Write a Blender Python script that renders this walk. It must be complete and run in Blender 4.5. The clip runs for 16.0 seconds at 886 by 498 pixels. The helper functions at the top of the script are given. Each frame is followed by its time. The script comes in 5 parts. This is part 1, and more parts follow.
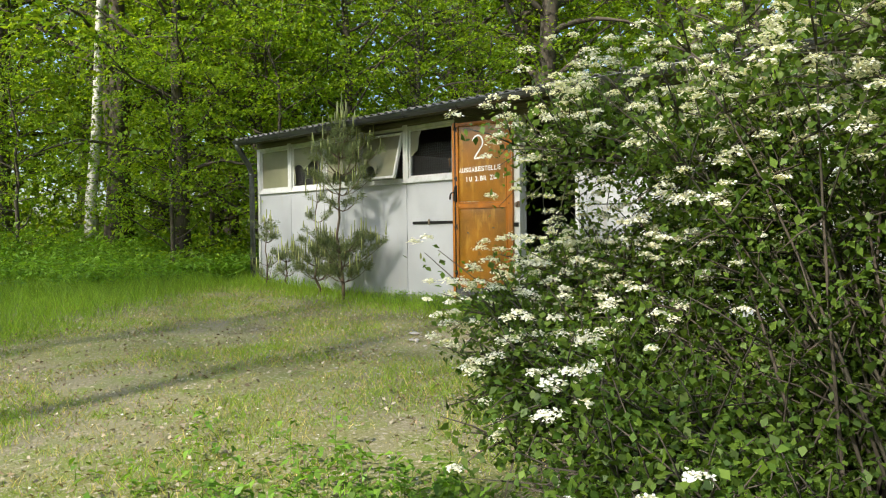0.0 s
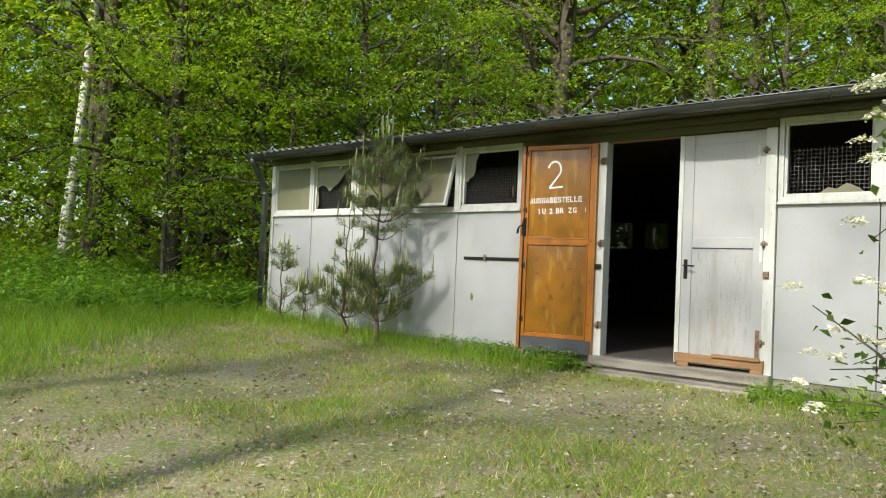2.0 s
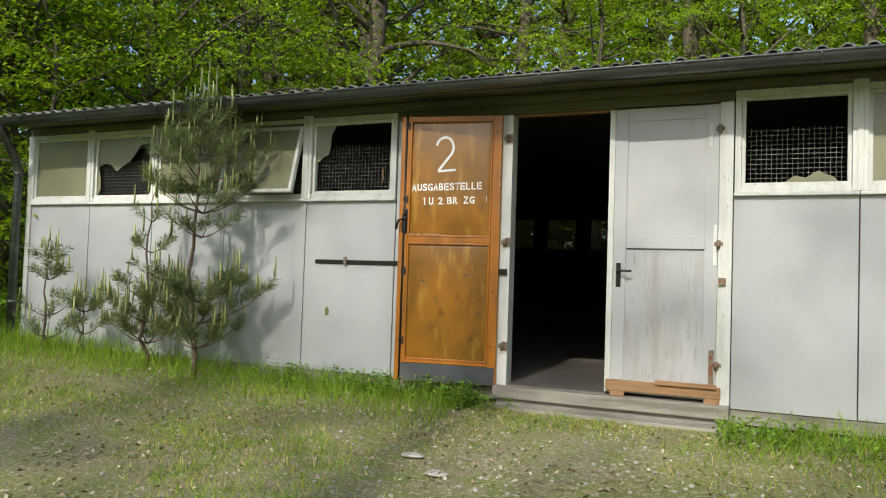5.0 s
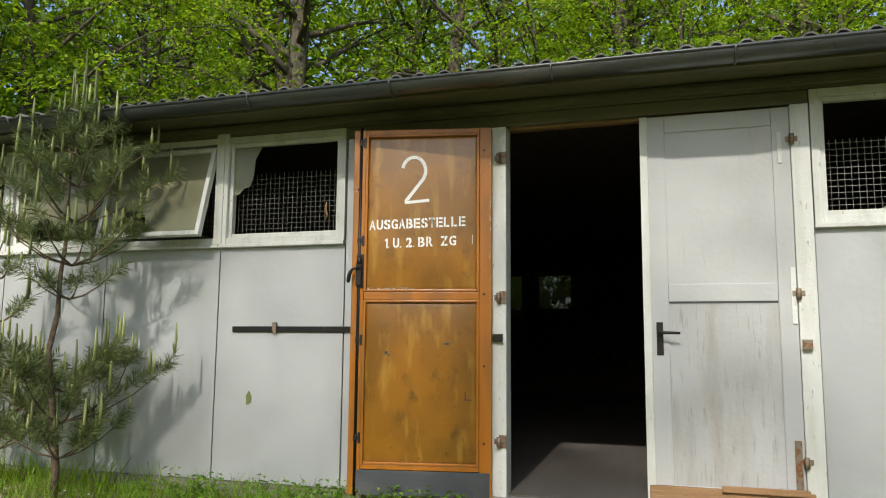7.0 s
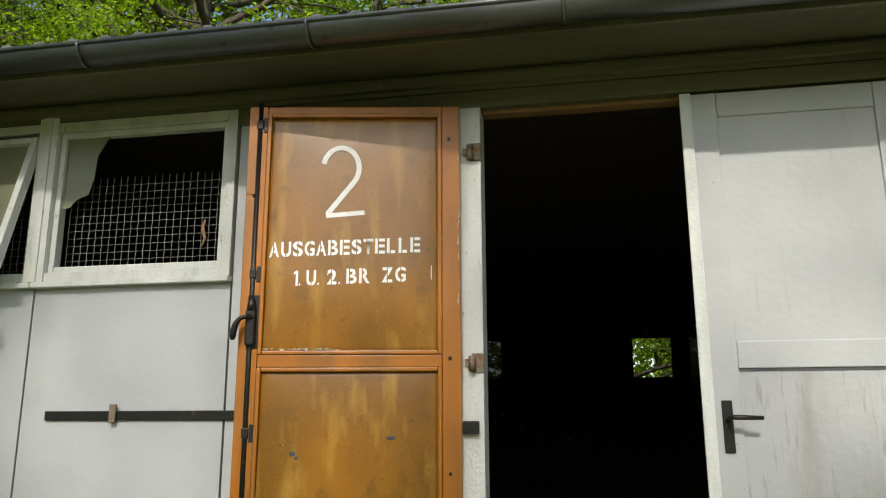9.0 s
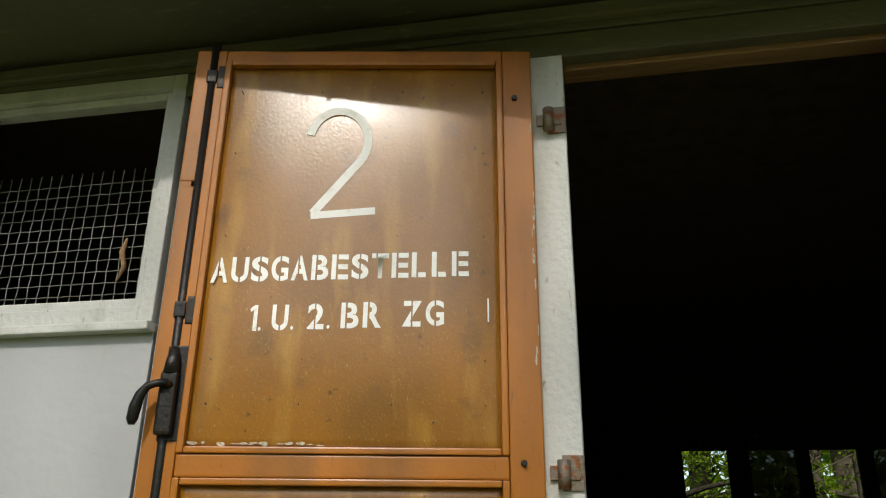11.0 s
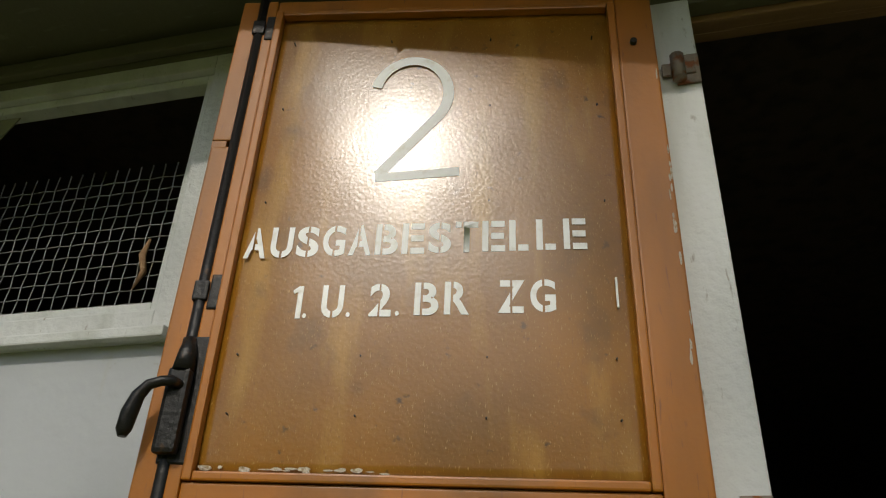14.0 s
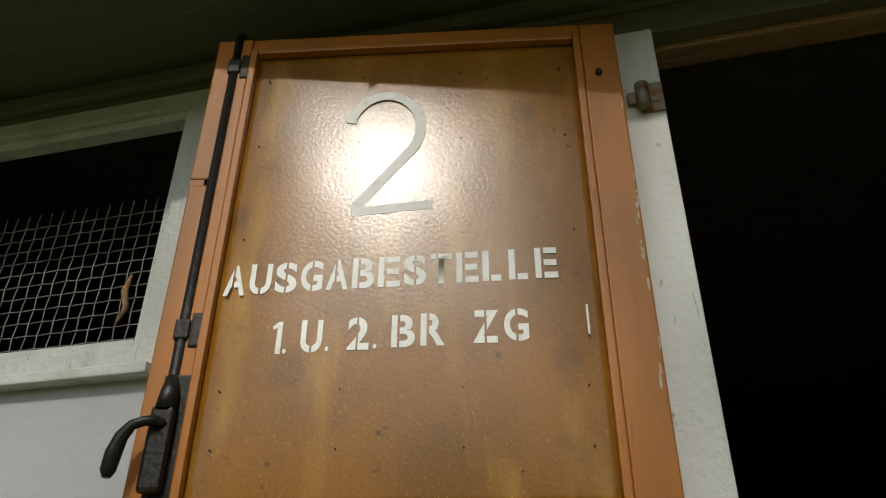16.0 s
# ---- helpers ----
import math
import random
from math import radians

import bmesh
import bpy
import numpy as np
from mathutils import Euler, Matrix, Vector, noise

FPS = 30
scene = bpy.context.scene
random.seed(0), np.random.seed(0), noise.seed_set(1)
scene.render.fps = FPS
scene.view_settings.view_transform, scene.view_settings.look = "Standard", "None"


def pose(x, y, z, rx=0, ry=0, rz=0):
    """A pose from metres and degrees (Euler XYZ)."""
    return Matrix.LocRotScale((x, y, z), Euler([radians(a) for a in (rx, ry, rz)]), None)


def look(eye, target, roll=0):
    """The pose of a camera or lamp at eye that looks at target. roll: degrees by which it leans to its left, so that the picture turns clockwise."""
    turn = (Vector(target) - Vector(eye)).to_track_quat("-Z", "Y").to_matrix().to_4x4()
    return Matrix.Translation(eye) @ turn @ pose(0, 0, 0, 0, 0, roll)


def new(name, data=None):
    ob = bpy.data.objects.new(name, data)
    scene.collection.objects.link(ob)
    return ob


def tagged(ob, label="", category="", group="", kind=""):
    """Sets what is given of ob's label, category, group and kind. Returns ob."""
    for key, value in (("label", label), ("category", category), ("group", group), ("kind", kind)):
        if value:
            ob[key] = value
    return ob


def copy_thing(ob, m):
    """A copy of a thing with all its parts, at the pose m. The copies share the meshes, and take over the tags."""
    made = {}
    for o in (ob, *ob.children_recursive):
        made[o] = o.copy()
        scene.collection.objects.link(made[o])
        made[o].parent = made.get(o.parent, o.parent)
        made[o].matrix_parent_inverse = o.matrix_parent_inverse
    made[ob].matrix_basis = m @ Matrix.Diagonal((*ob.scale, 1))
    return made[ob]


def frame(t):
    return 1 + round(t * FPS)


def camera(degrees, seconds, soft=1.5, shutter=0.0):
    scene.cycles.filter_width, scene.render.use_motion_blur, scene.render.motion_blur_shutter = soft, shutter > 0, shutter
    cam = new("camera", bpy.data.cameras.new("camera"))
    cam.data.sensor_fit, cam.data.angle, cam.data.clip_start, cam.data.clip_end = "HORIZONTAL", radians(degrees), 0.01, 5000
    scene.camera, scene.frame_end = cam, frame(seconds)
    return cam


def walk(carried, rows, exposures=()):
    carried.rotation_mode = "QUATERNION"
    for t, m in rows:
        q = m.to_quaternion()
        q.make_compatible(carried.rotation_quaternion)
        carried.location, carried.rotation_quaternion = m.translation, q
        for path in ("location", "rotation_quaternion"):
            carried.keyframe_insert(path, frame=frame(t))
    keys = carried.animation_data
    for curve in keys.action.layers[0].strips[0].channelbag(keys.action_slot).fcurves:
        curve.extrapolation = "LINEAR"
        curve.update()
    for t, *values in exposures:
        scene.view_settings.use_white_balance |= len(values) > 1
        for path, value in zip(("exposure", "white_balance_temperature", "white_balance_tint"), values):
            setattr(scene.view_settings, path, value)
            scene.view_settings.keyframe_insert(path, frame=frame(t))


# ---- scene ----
cam = camera(60.9, 16.0, soft=1.15)
PATH = [
    (0, (0.651, 0.431, 1.944), (-0.745, 1.863, 1.898), -0.7),
    (0.5, (0.152, 0.444, 1.921), (-1.241, 1.88, 1.899), -0.5),
    (1, (-0.22, 0.43, 1.91), (-1.568, 1.906, 1.967), 1.4),
    (1.5, (-0.561, 0.495, 1.905), (-1.818, 2.05, 1.96), 1.0),
    (2, (-0.967, 0.564, 1.906), (-2.281, 2.07, 1.964), 2.5),
    (2.5, (-1.287, 0.64, 1.914), (-2.541, 2.194, 2.012), 2.0),
    (3, (-1.662, 0.764, 1.897), (-2.784, 2.416, 2.005), 1.6),
    (3.5, (-1.976, 0.864, 1.901), (-3.057, 2.546, 1.968), 0.7),
    (4, (-2.242, 1.09, 1.887), (-3.241, 2.821, 1.955), 0.6),
    (4.5, (-2.476, 1.327, 1.915), (-3.418, 3.092, 1.945), 1.9),
    (4.7, (-2.556, 1.426, 1.93), (-3.447, 3.216, 1.978), 2.1),
    (6.8, (-3.548, 2.778, 2.0), (-4.148, 4.68, 2.147), 0.3),
    (7, (-3.609, 2.892, 1.982), (-4.203, 4.785, 2.23), 0.5),
    (7.5, (-3.798, 3.206, 1.996), (-4.219, 5.127, 2.361), 0.4),
    (8, (-3.93, 3.575, 2.029), (-4.333, 5.512, 2.323), 0.4),
    (8.5, (-4.083, 3.888, 2.024), (-4.45, 5.844, 2.227), 0.6),
    (9, (-4.178, 4.279, 2.057), (-4.525, 6.201, 2.486), -0.2),
    (9.5, (-4.319, 4.553, 2.085), (-4.762, 6.418, 2.654), -0.3),
    (10, (-4.434, 4.868, 2.12), (-4.738, 6.758, 2.7), -1.6),
    (10.2, (-4.438, 4.953, 2.125), (-4.724, 6.85, 2.691), -0.5),
    (12.3, (-4.626, 5.976, 2.106), (-5.096, 7.595, 3.183), 1.7),
    (12.5, (-4.633, 5.983, 2.101), (-5.108, 7.582, 3.205), 1.9),
    (13, (-4.628, 5.995, 2.07), (-5.13, 7.533, 3.245), 3.2),
    (13.5, (-4.649, 5.911, 2.06), (-5.126, 7.508, 3.166), 2.8),
    (14, (-4.674, 5.847, 2.045), (-5.143, 7.523, 3.031), 2.6),
    (14.5, (-4.676, 5.834, 2.046), (-5.144, 7.513, 3.027), 2.9),
    (15, (-4.664, 5.822, 2.058), (-5.12, 7.497, 3.05), 2.3),
    (15.5, (-4.663, 5.811, 2.057), (-5.122, 7.474, 3.069), 1.3),
    (16, (-4.644, 5.811, 2.057), (-5.077, 7.479, 3.073), 0.4),
]
walk(cam, [(t, look(eye, target, roll)) for t, eye, target, roll in PATH],
     [(0, 1.42), (3, 1.25), (7, 1.08), (10, 1.1), (12.5, 0.35), (16, 0.38)])

# ---- world, sun, exposure ----
SUN_TRAVEL = Vector((-0.02, 1.0, -0.78)).normalized()
world = bpy.data.worlds.new("world")
scene.world = world
world.use_nodes = True
wn = world.node_tree
sky = wn.nodes.new("ShaderNodeTexSky")
sky.sky_type = "NISHITA"
sky.sun_disc = False
sky.sun_elevation = math.asin(-SUN_TRAVEL.z)
sky.sun_rotation = math.atan2(-SUN_TRAVEL.x, -SUN_TRAVEL.y)
sky.air_density, sky.dust_density = 1.0, 1.8
wn.links.new(sky.outputs[0], wn.nodes["Background"].inputs[0])
wn.nodes["Background"].inputs[1].default_value = 0.10
sun = new("sun", bpy.data.lights.new("sun", "SUN"))
sun.data.energy, sun.data.angle, sun.data.color = 2.4, radians(1.2), (1.0, 0.94, 0.84)
sun.matrix_world = look((-20, -30, 25), Vector((-20, -30, 25)) + SUN_TRAVEL)


# ---- materials ----
def material(name, base, rough=0.7, metal=0.0, vary=(), bump=0.0, bump_scale=60.0, coat=0.0, per_object=0.0, per_island=0.0):
    """vary: rows of (noise scale, colour, lower edge, upper edge, (sx, sy, sz)) laid over the base one after another."""
    m = bpy.data.materials.new(name)
    m.use_nodes = True
    nt = m.node_tree
    p = nt.nodes["Principled BSDF"]
    p.inputs["Roughness"].default_value, p.inputs["Metallic"].default_value = rough, metal
    p.inputs["Coat Weight"].default_value, p.inputs["Coat Roughness"].default_value = coat, 0.20
    co = nt.nodes.new("ShaderNodeTexCoord")
    rgb = nt.nodes.new("ShaderNodeRGB")
    rgb.outputs[0].default_value = (*base, 1)
    out = rgb.outputs[0]
    for scale, colour, lo, hi, stretch in vary:
        mp = nt.nodes.new("ShaderNodeMapping")
        mp.inputs["Scale"].default_value = stretch
        nt.links.new(co.outputs["Object"], mp.inputs[0])
        nz = nt.nodes.new("ShaderNodeTexNoise")
        nz.inputs["Scale"].default_value, nz.inputs["Detail"].default_value = scale, 5
        nt.links.new(mp.outputs[0], nz.inputs["Vector"])
        rp = nt.nodes.new("ShaderNodeMapRange")
        rp.inputs[1].default_value, rp.inputs[2].default_value = lo, hi
        nt.links.new(nz.outputs[0], rp.inputs[0])
        mx = nt.nodes.new("ShaderNodeMixRGB")
        nt.links.new(rp.outputs[0], mx.inputs[0])
        nt.links.new(out, mx.inputs[1])
        mx.inputs[2].default_value = (*colour, 1)
        out = mx.outputs[0]
    for amount, node, socket in ((per_object, "ShaderNodeObjectInfo", "Random"), (per_island, "ShaderNodeNewGeometry", "Random Per Island")):
        if amount:
            info = nt.nodes.new(node)
            rp = nt.nodes.new("ShaderNodeMapRange")
            rp.inputs[3].default_value, rp.inputs[4].default_value = 1 - amount, 1 + amount
            nt.links.new(info.outputs[socket], rp.inputs[0])
            hs = nt.nodes.new("ShaderNodeHueSaturation")
            nt.links.new(rp.outputs[0], hs.inputs["Value"])
            nt.links.new(out, hs.inputs["Color"])
            out = hs.outputs[0]
    nt.links.new(out, p.inputs["Base Color"])
    if bump:
        nz = nt.nodes.new("ShaderNodeTexNoise")
        nz.inputs["Scale"].default_value, nz.inputs["Detail"].default_value = bump_scale, 6
        nt.links.new(co.outputs["Object"], nz.inputs["Vector"])
        bp = nt.nodes.new("ShaderNodeBump")
        bp.inputs["Strength"].default_value, bp.inputs["Distance"].default_value = bump, 0.01
        nt.links.new(nz.outputs[0], bp.inputs["Height"])
        nt.links.new(bp.outputs[0], p.inputs["Normal"])
        nt.links.new(bp.outputs[0], p.inputs["Coat Normal"])
    return m


def leafy(name, base, through_light, vary=0.45, warm=(0.16, 0.2, 0.03), rough=0.55):
    """Leaf: diffuse, thin enough to let light through, each leaf a shade of its own."""
    m = bpy.data.materials.new(name)
    m.use_nodes = True
    nt = m.node_tree
    p = nt.nodes["Principled BSDF"]
    p.inputs["Roughness"].default_value = rough
    geo = nt.nodes.new("ShaderNodeNewGeometry")
    mx = nt.nodes.new("ShaderNodeMixRGB")
    mx.inputs[1].default_value, mx.inputs[2].default_value = (*base, 1), (*warm, 1)
    nt.links.new(geo.outputs["Random Per Island"], mx.inputs[0])
    rp = nt.nodes.new("ShaderNodeMapRange")
    rp.inputs[3].default_value, rp.inputs[4].default_value = 1 - vary, 1 + vary
    wrap = nt.nodes.new("ShaderNodeMath")
    wrap.operation = "FRACT"
    mul = nt.nodes.new("ShaderNodeMath")
    mul.operation = "MULTIPLY"
    mul.inputs[1].default_value = 17.3
    nt.links.new(geo.outputs["Random Per Island"], mul.inputs[0])
    nt.links.new(mul.outputs[0], wrap.inputs[0])
    nt.links.new(wrap.outputs[0], rp.inputs[0])
    hs = nt.nodes.new("ShaderNodeHueSaturation")
    nt.links.new(rp.outputs[0], hs.inputs["Value"])
    nt.links.new(mx.outputs[0], hs.inputs["Color"])
    nt.links.new(hs.outputs[0], p.inputs["Base Color"])
    tr = nt.nodes.new("ShaderNodeBsdfTranslucent")
    lift = nt.nodes.new("ShaderNodeMixRGB")
    lift.blend_type = "MULTIPLY"
    lift.inputs[0].default_value = 1.0
    lift.inputs[2].default_value = (1.7, 1.6, 0.7, 1)
    nt.links.new(hs.outputs[0], lift.inputs[1])
    nt.links.new(lift.outputs[0], tr.inputs[0])
    mixs = nt.nodes.new("ShaderNodeMixShader")
    mixs.inputs[0].default_value = through_light
    nt.links.new(p.outputs[0], mixs.inputs[1])
    nt.links.new(tr.outputs[0], mixs.inputs[2])
    nt.links.new(mixs.outputs[0], nt.nodes["Material Output"].inputs[0])
    return m


ONE = (1, 1, 1)
M_PANEL = material("grey_painted_panel", (0.43, 0.445, 0.45), 0.5, vary=[(1.3, (0.37, 0.38, 0.38), 0.45, 0.7, ONE), (7, (0.42, 0.42, 0.38), 0.62, 0.8, (3, 3, 0.4)), (45, (0.36, 0.35, 0.31), 0.70, 0.78, ONE)], bump=0.15, bump_scale=25, per_object=0.03)
M_WHITE = material("weathered_white_paint", (0.63, 0.64, 0.61), 0.6, vary=[(5, (0.52, 0.53, 0.48), 0.45, 0.7, (3, 3, 0.5)), (35, (0.30, 0.27, 0.21), 0.66, 0.74, (2, 2, 0.6))], bump=0.3, bump_scale=70, per_object=0.05)
M_DOORGREY = material("grey_door_paint", (0.43, 0.44, 0.445), 0.5, vary=[(2, (0.50, 0.50, 0.49), 0.45, 0.7, ONE), (9, (0.44, 0.42, 0.38), 0.6, 0.75, (5, 5, 0.35)), (60, (0.25, 0.22, 0.17), 0.72, 0.76, ONE)], bump=0.15, bump_scale=40)
M_DOORSTAIN = material("stained_grey_door_paint", (0.43, 0.44, 0.445), 0.55, vary=[(1.2, (0.37, 0.37, 0.36), 0.45, 0.7, ONE), (3, (0.33, 0.31, 0.28), 0.48, 0.7, (4, 4, 0.7)), (16, (0.25, 0.235, 0.205), 0.58, 0.78, (4, 4, 0.4))], bump=0.2, bump_scale=40)
M_OLIVE = material("olive_eaves_paint", (0.13, 0.123, 0.072), 0.7, vary=[(6, (0.085, 0.078, 0.048), 0.45, 0.7, (0.3, 1, 1)), (50, (0.18, 0.17, 0.11), 0.6, 0.75, (0.3, 1, 1))], bump=0.2)
M_ORANGE = material("ochre_varnished_plywood", (0.30, 0.125, 0.008), 0.28, vary=[(2.6, (0.20, 0.088, 0.008), 0.42, 0.60, ONE), (9, (0.42, 0.22, 0.035), 0.54, 0.74, (1.6, 1, 0.4)), (13, (0.13, 0.065, 0.014), 0.60, 0.78, (1, 1, 0.7)), (120, (0.24, 0.10, 0.015), 0.58, 0.75, (4, 4, 0.5)), (260, (0.50, 0.30, 0.10), 0.62, 0.74, (2, 2, 0.6)), (45, (0.10, 0.05, 0.012), 0.68, 0.75, ONE)], bump=0.045, bump_scale=150, coat=0.3)
M_ORANGE_RAIL = material("ochre_door_stile", (0.41, 0.138, 0.004), 0.42, vary=[(4, (0.28, 0.105, 0.011), 0.45, 0.65, (2, 2, 0.4)), (60, (0.22, 0.08, 0.02), 0.66, 0.76, (3, 3, 0.3))], bump=0.06, bump_scale=60, coat=0.1)
M_FLAKE = material("flaked_pale_undercoat", (0.52, 0.46, 0.36), 0.8, vary=[(120, (0.34, 0.24, 0.12), 0.5, 0.65, ONE)], bump=0.3, bump_scale=200)
M_LETTER = material("white_stencil_paint", (0.80, 0.80, 0.76), 0.5, vary=[(60, (0.62, 0.58, 0.48), 0.55, 0.8, ONE)])
M_BLACKIRON = material("black_painted_iron", (0.025, 0.024, 0.022), 0.42, 0.6, vary=[(40, (0.11, 0.06, 0.03), 0.62, 0.75, ONE)], bump=0.2, bump_scale=90)
M_RUST = material("rusty_steel", (0.24, 0.20, 0.15), 0.6, 0.6, vary=[(50, (0.24, 0.09, 0.03), 0.5, 0.62, ONE)], bump=0.3, bump_scale=120)
M_KICK = material("dark_grey_kick_board", (0.055, 0.060, 0.068), 0.6, vary=[(8, (0.10, 0.10, 0.10), 0.5, 0.75, (0.5, 1, 1))], bump=0.1)
M_ZINC = material("weathered_zinc_gutter", (0.105, 0.110, 0.112), 0.42, 0.75, vary=[(5, (0.17, 0.175, 0.17), 0.45, 0.7, (0.4, 2, 2)), (30, (0.06, 0.06, 0.05), 0.62, 0.75, ONE)], bump=0.1, bump_scale=30)
M_ROOF = material("fibre_cement_roofing", (0.19, 0.185, 0.17), 0.9, vary=[(3, (0.08, 0.085, 0.06), 0.45, 0.65, ONE), (25, (0.28, 0.27, 0.24), 0.6, 0.75, ONE)], bump=0.4, bump_scale=80)
M_GREYWOOD = material("weathered_grey_wood", (0.30, 0.28, 0.24), 0.85, vary=[(6, (0.18, 0.16, 0.13), 0.45, 0.65, (0.25, 3, 3)), (40, (0.40, 0.38, 0.34), 0.6, 0.75, (0.1, 3, 3))], bump=0.5, bump_scale=50)
M_BROWNWOOD = material("raw_brown_board", (0.30, 0.17, 0.08), 0.75, vary=[(6, (0.20, 0.11, 0.05), 0.45, 0.65, (0.25, 3, 3)), (50, (0.42, 0.27, 0.14), 0.6, 0.72, (0.1, 4, 4))], bump=0.4)
M_INNER = material("dark_brown_boarding", (0.075, 0.055, 0.038), 0.85, vary=[(8, (0.04, 0.03, 0.022), 0.45, 0.65, (2, 2, 0.3))], bump=0.3)
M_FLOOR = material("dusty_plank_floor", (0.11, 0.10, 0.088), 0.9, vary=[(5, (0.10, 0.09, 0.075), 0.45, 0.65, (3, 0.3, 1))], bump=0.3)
M_WIRE = material("galvanised_wire", (0.26, 0.26, 0.245), 0.5, 0.6, vary=[(30, (0.22, 0.18, 0.13), 0.55, 0.75, ONE)])
M_STONE = material("pale_flat_stone", (0.42, 0.40, 0.37), 0.9, vary=[(30, (0.28, 0.26, 0.23), 0.45, 0.65, ONE)], bump=0.5)
M_BARK = material("dark_beech_bark", (0.085, 0.068, 0.05), 0.95, vary=[(5, (0.045, 0.045, 0.028), 0.45, 0.65, (1, 1, 0.3)), (30, (0.14, 0.12, 0.09), 0.58, 0.72, (1, 1, 0.3))], bump=0.9, bump_scale=18)
M_BIRCH = material("white_birch_bark", (0.62, 0.60, 0.55), 0.8, vary=[(4, (0.05, 0.045, 0.04), 0.56, 0.62, (1, 1, 3)), (16, (0.36, 0.34, 0.30), 0.55, 0.7, (1, 1, 4))], bump=0.3)
M_PINEBARK = material("young_pine_bark", (0.13, 0.09, 0.06), 0.95, vary=[(30, (0.22, 0.17, 0.11), 0.5, 0.7, ONE)], bump=0.8)
M_LEAF = leafy("beech_leaf", (0.095, 0.20, 0.012), 0.55, warm=(0.26, 0.37, 0.02), vary=0.3)
M_LEAF_DARK = leafy("shaded_forest_leaf", (0.096, 0.20, 0.013), 0.5, warm=(0.23, 0.31, 0.02))
M_LEAF_BUSH = leafy("hawthorn_leaf", (0.060, 0.125, 0.016), 0.40, warm=(0.14, 0.22, 0.025))
M_HERB = leafy("herb_leaf", (0.11, 0.24, 0.025), 0.4, warm=(0.19, 0.33, 0.035))
M_GRASS = leafy("meadow_grass", (0.16, 0.30, 0.018), 0.5, warm=(0.26, 0.38, 0.04))
M_GRASS_DRY = leafy("dry_lawn_grass", (0.31, 0.29, 0.05), 0.35, warm=(0.54, 0.44, 0.19))
M_NEEDLE = leafy("pine_needle", (0.11, 0.15, 0.055), 0.25, warm=(0.19, 0.23, 0.09))
M_CANDLE = leafy("pine_shoot", (0.30, 0.34, 0.12), 0.15, warm=(0.38, 0.40, 0.16))
M_LITTER = leafy("dead_leaf_litter", (0.34, 0.27, 0.18), 0.1, warm=(0.48, 0.43, 0.34), vary=0.35)
M_DEAD = leafy("brown_dead_leaf", (0.25, 0.19, 0.12), 0.1, warm=(0.24, 0.17, 0.09), vary=0.35)
M_PETAL = leafy("white_blossom", (0.86, 0.86, 0.83), 0.25, vary=0.06, warm=(0.82, 0.82, 0.77))
M_SOIL = material("mossy_ground", (0.19, 0.19, 0.06), 1.0, vary=[(0.8, (0.22, 0.20, 0.11), 0.45, 0.62, ONE), (5, (0.15, 0.19, 0.03), 0.45, 0.65, ONE), (40, (0.40, 0.35, 0.27), 0.54, 0.68, ONE), (130, (0.48, 0.42, 0.33), 0.60, 0.70, ONE), (90, (0.09, 0.085, 0.03), 0.60, 0.72, ONE)], bump=1.0, bump_scale=60)


def dusty_glass(name, dust, amount):
    m = bpy.data.materials.new(name)
    m.use_nodes = True
    nt = m.node_tree
    p = nt.nodes["Principled BSDF"]
    p.inputs["Roughness"].default_value = 0.3
    co = nt.nodes.new("ShaderNodeTexCoord")
    nz = nt.nodes.new("ShaderNodeTexNoise")
    nz.inputs["Scale"].default_value, nz.inputs["Detail"].default_value = 5, 6
    nt.links.new(co.outputs["Object"], nz.inputs["Vector"])
    mx = nt.nodes.new("ShaderNodeMixRGB")
    mx.inputs[1].default_value, mx.inputs[2].default_value = (*dust, 1), (*[c * 0.7 for c in dust], 1)
    nt.links.new(nz.outputs[0], mx.inputs[0])
    nt.links.new(mx.outputs[0], p.inputs["Base Color"])
    clear = nt.nodes.new("ShaderNodeBsdfTransparent")
    gloss = nt.nodes.new("ShaderNodeBsdfGlossy")
    gloss.inputs["Roughness"].default_value = 0.05
    fr = nt.nodes.new("ShaderNodeFresnel")
    mg = nt.nodes.new("ShaderNodeMixShader")
    nt.links.new(fr.outputs[0], mg.inputs[0])
    nt.links.new(clear.outputs[0], mg.inputs[1])
    nt.links.new(gloss.outputs[0], mg.inputs[2])
    ms = nt.nodes.new("ShaderNodeMixShader")
    ms.inputs[0].default_value = amount
    nt.links.new(mg.outputs[0], ms.inputs[1])
    nt.links.new(p.outputs[0], ms.inputs[2])
    nt.links.new(ms.outputs[0], nt.nodes["Material Output"].inputs[0])
    return m


M_GLASS = dusty_glass("dusty_window_glass", (0.29, 0.29, 0.18), 0.82)
M_GLASS_CLEAR = dusty_glass("thin_dirty_glass", (0.10, 0.12, 0.05), 0.75)


# ---- mesh helpers ----
def box(bm, x0, x1, y0, y1, z0, z1, bevel=0.0):
    got = bmesh.ops.create_cube(bm, size=1.0, matrix=Matrix.Translation(((x0 + x1) / 2, (y0 + y1) / 2, (z0 + z1) / 2)) @ Matrix.Diagonal((abs(x1 - x0), abs(y1 - y0), abs(z1 - z0), 1)))
    if bevel:
        edges = list({e for v in got["verts"] for e in v.link_edges})
        bmesh.ops.bevel(bm, geom=edges, offset=bevel, segments=2, affect="EDGES", profile=0.6)
    return bm


def boxes(rows, bevel=0.0):
    bm = bmesh.new()
    for r in rows:
        box(bm, *r, bevel=bevel)
    return bm


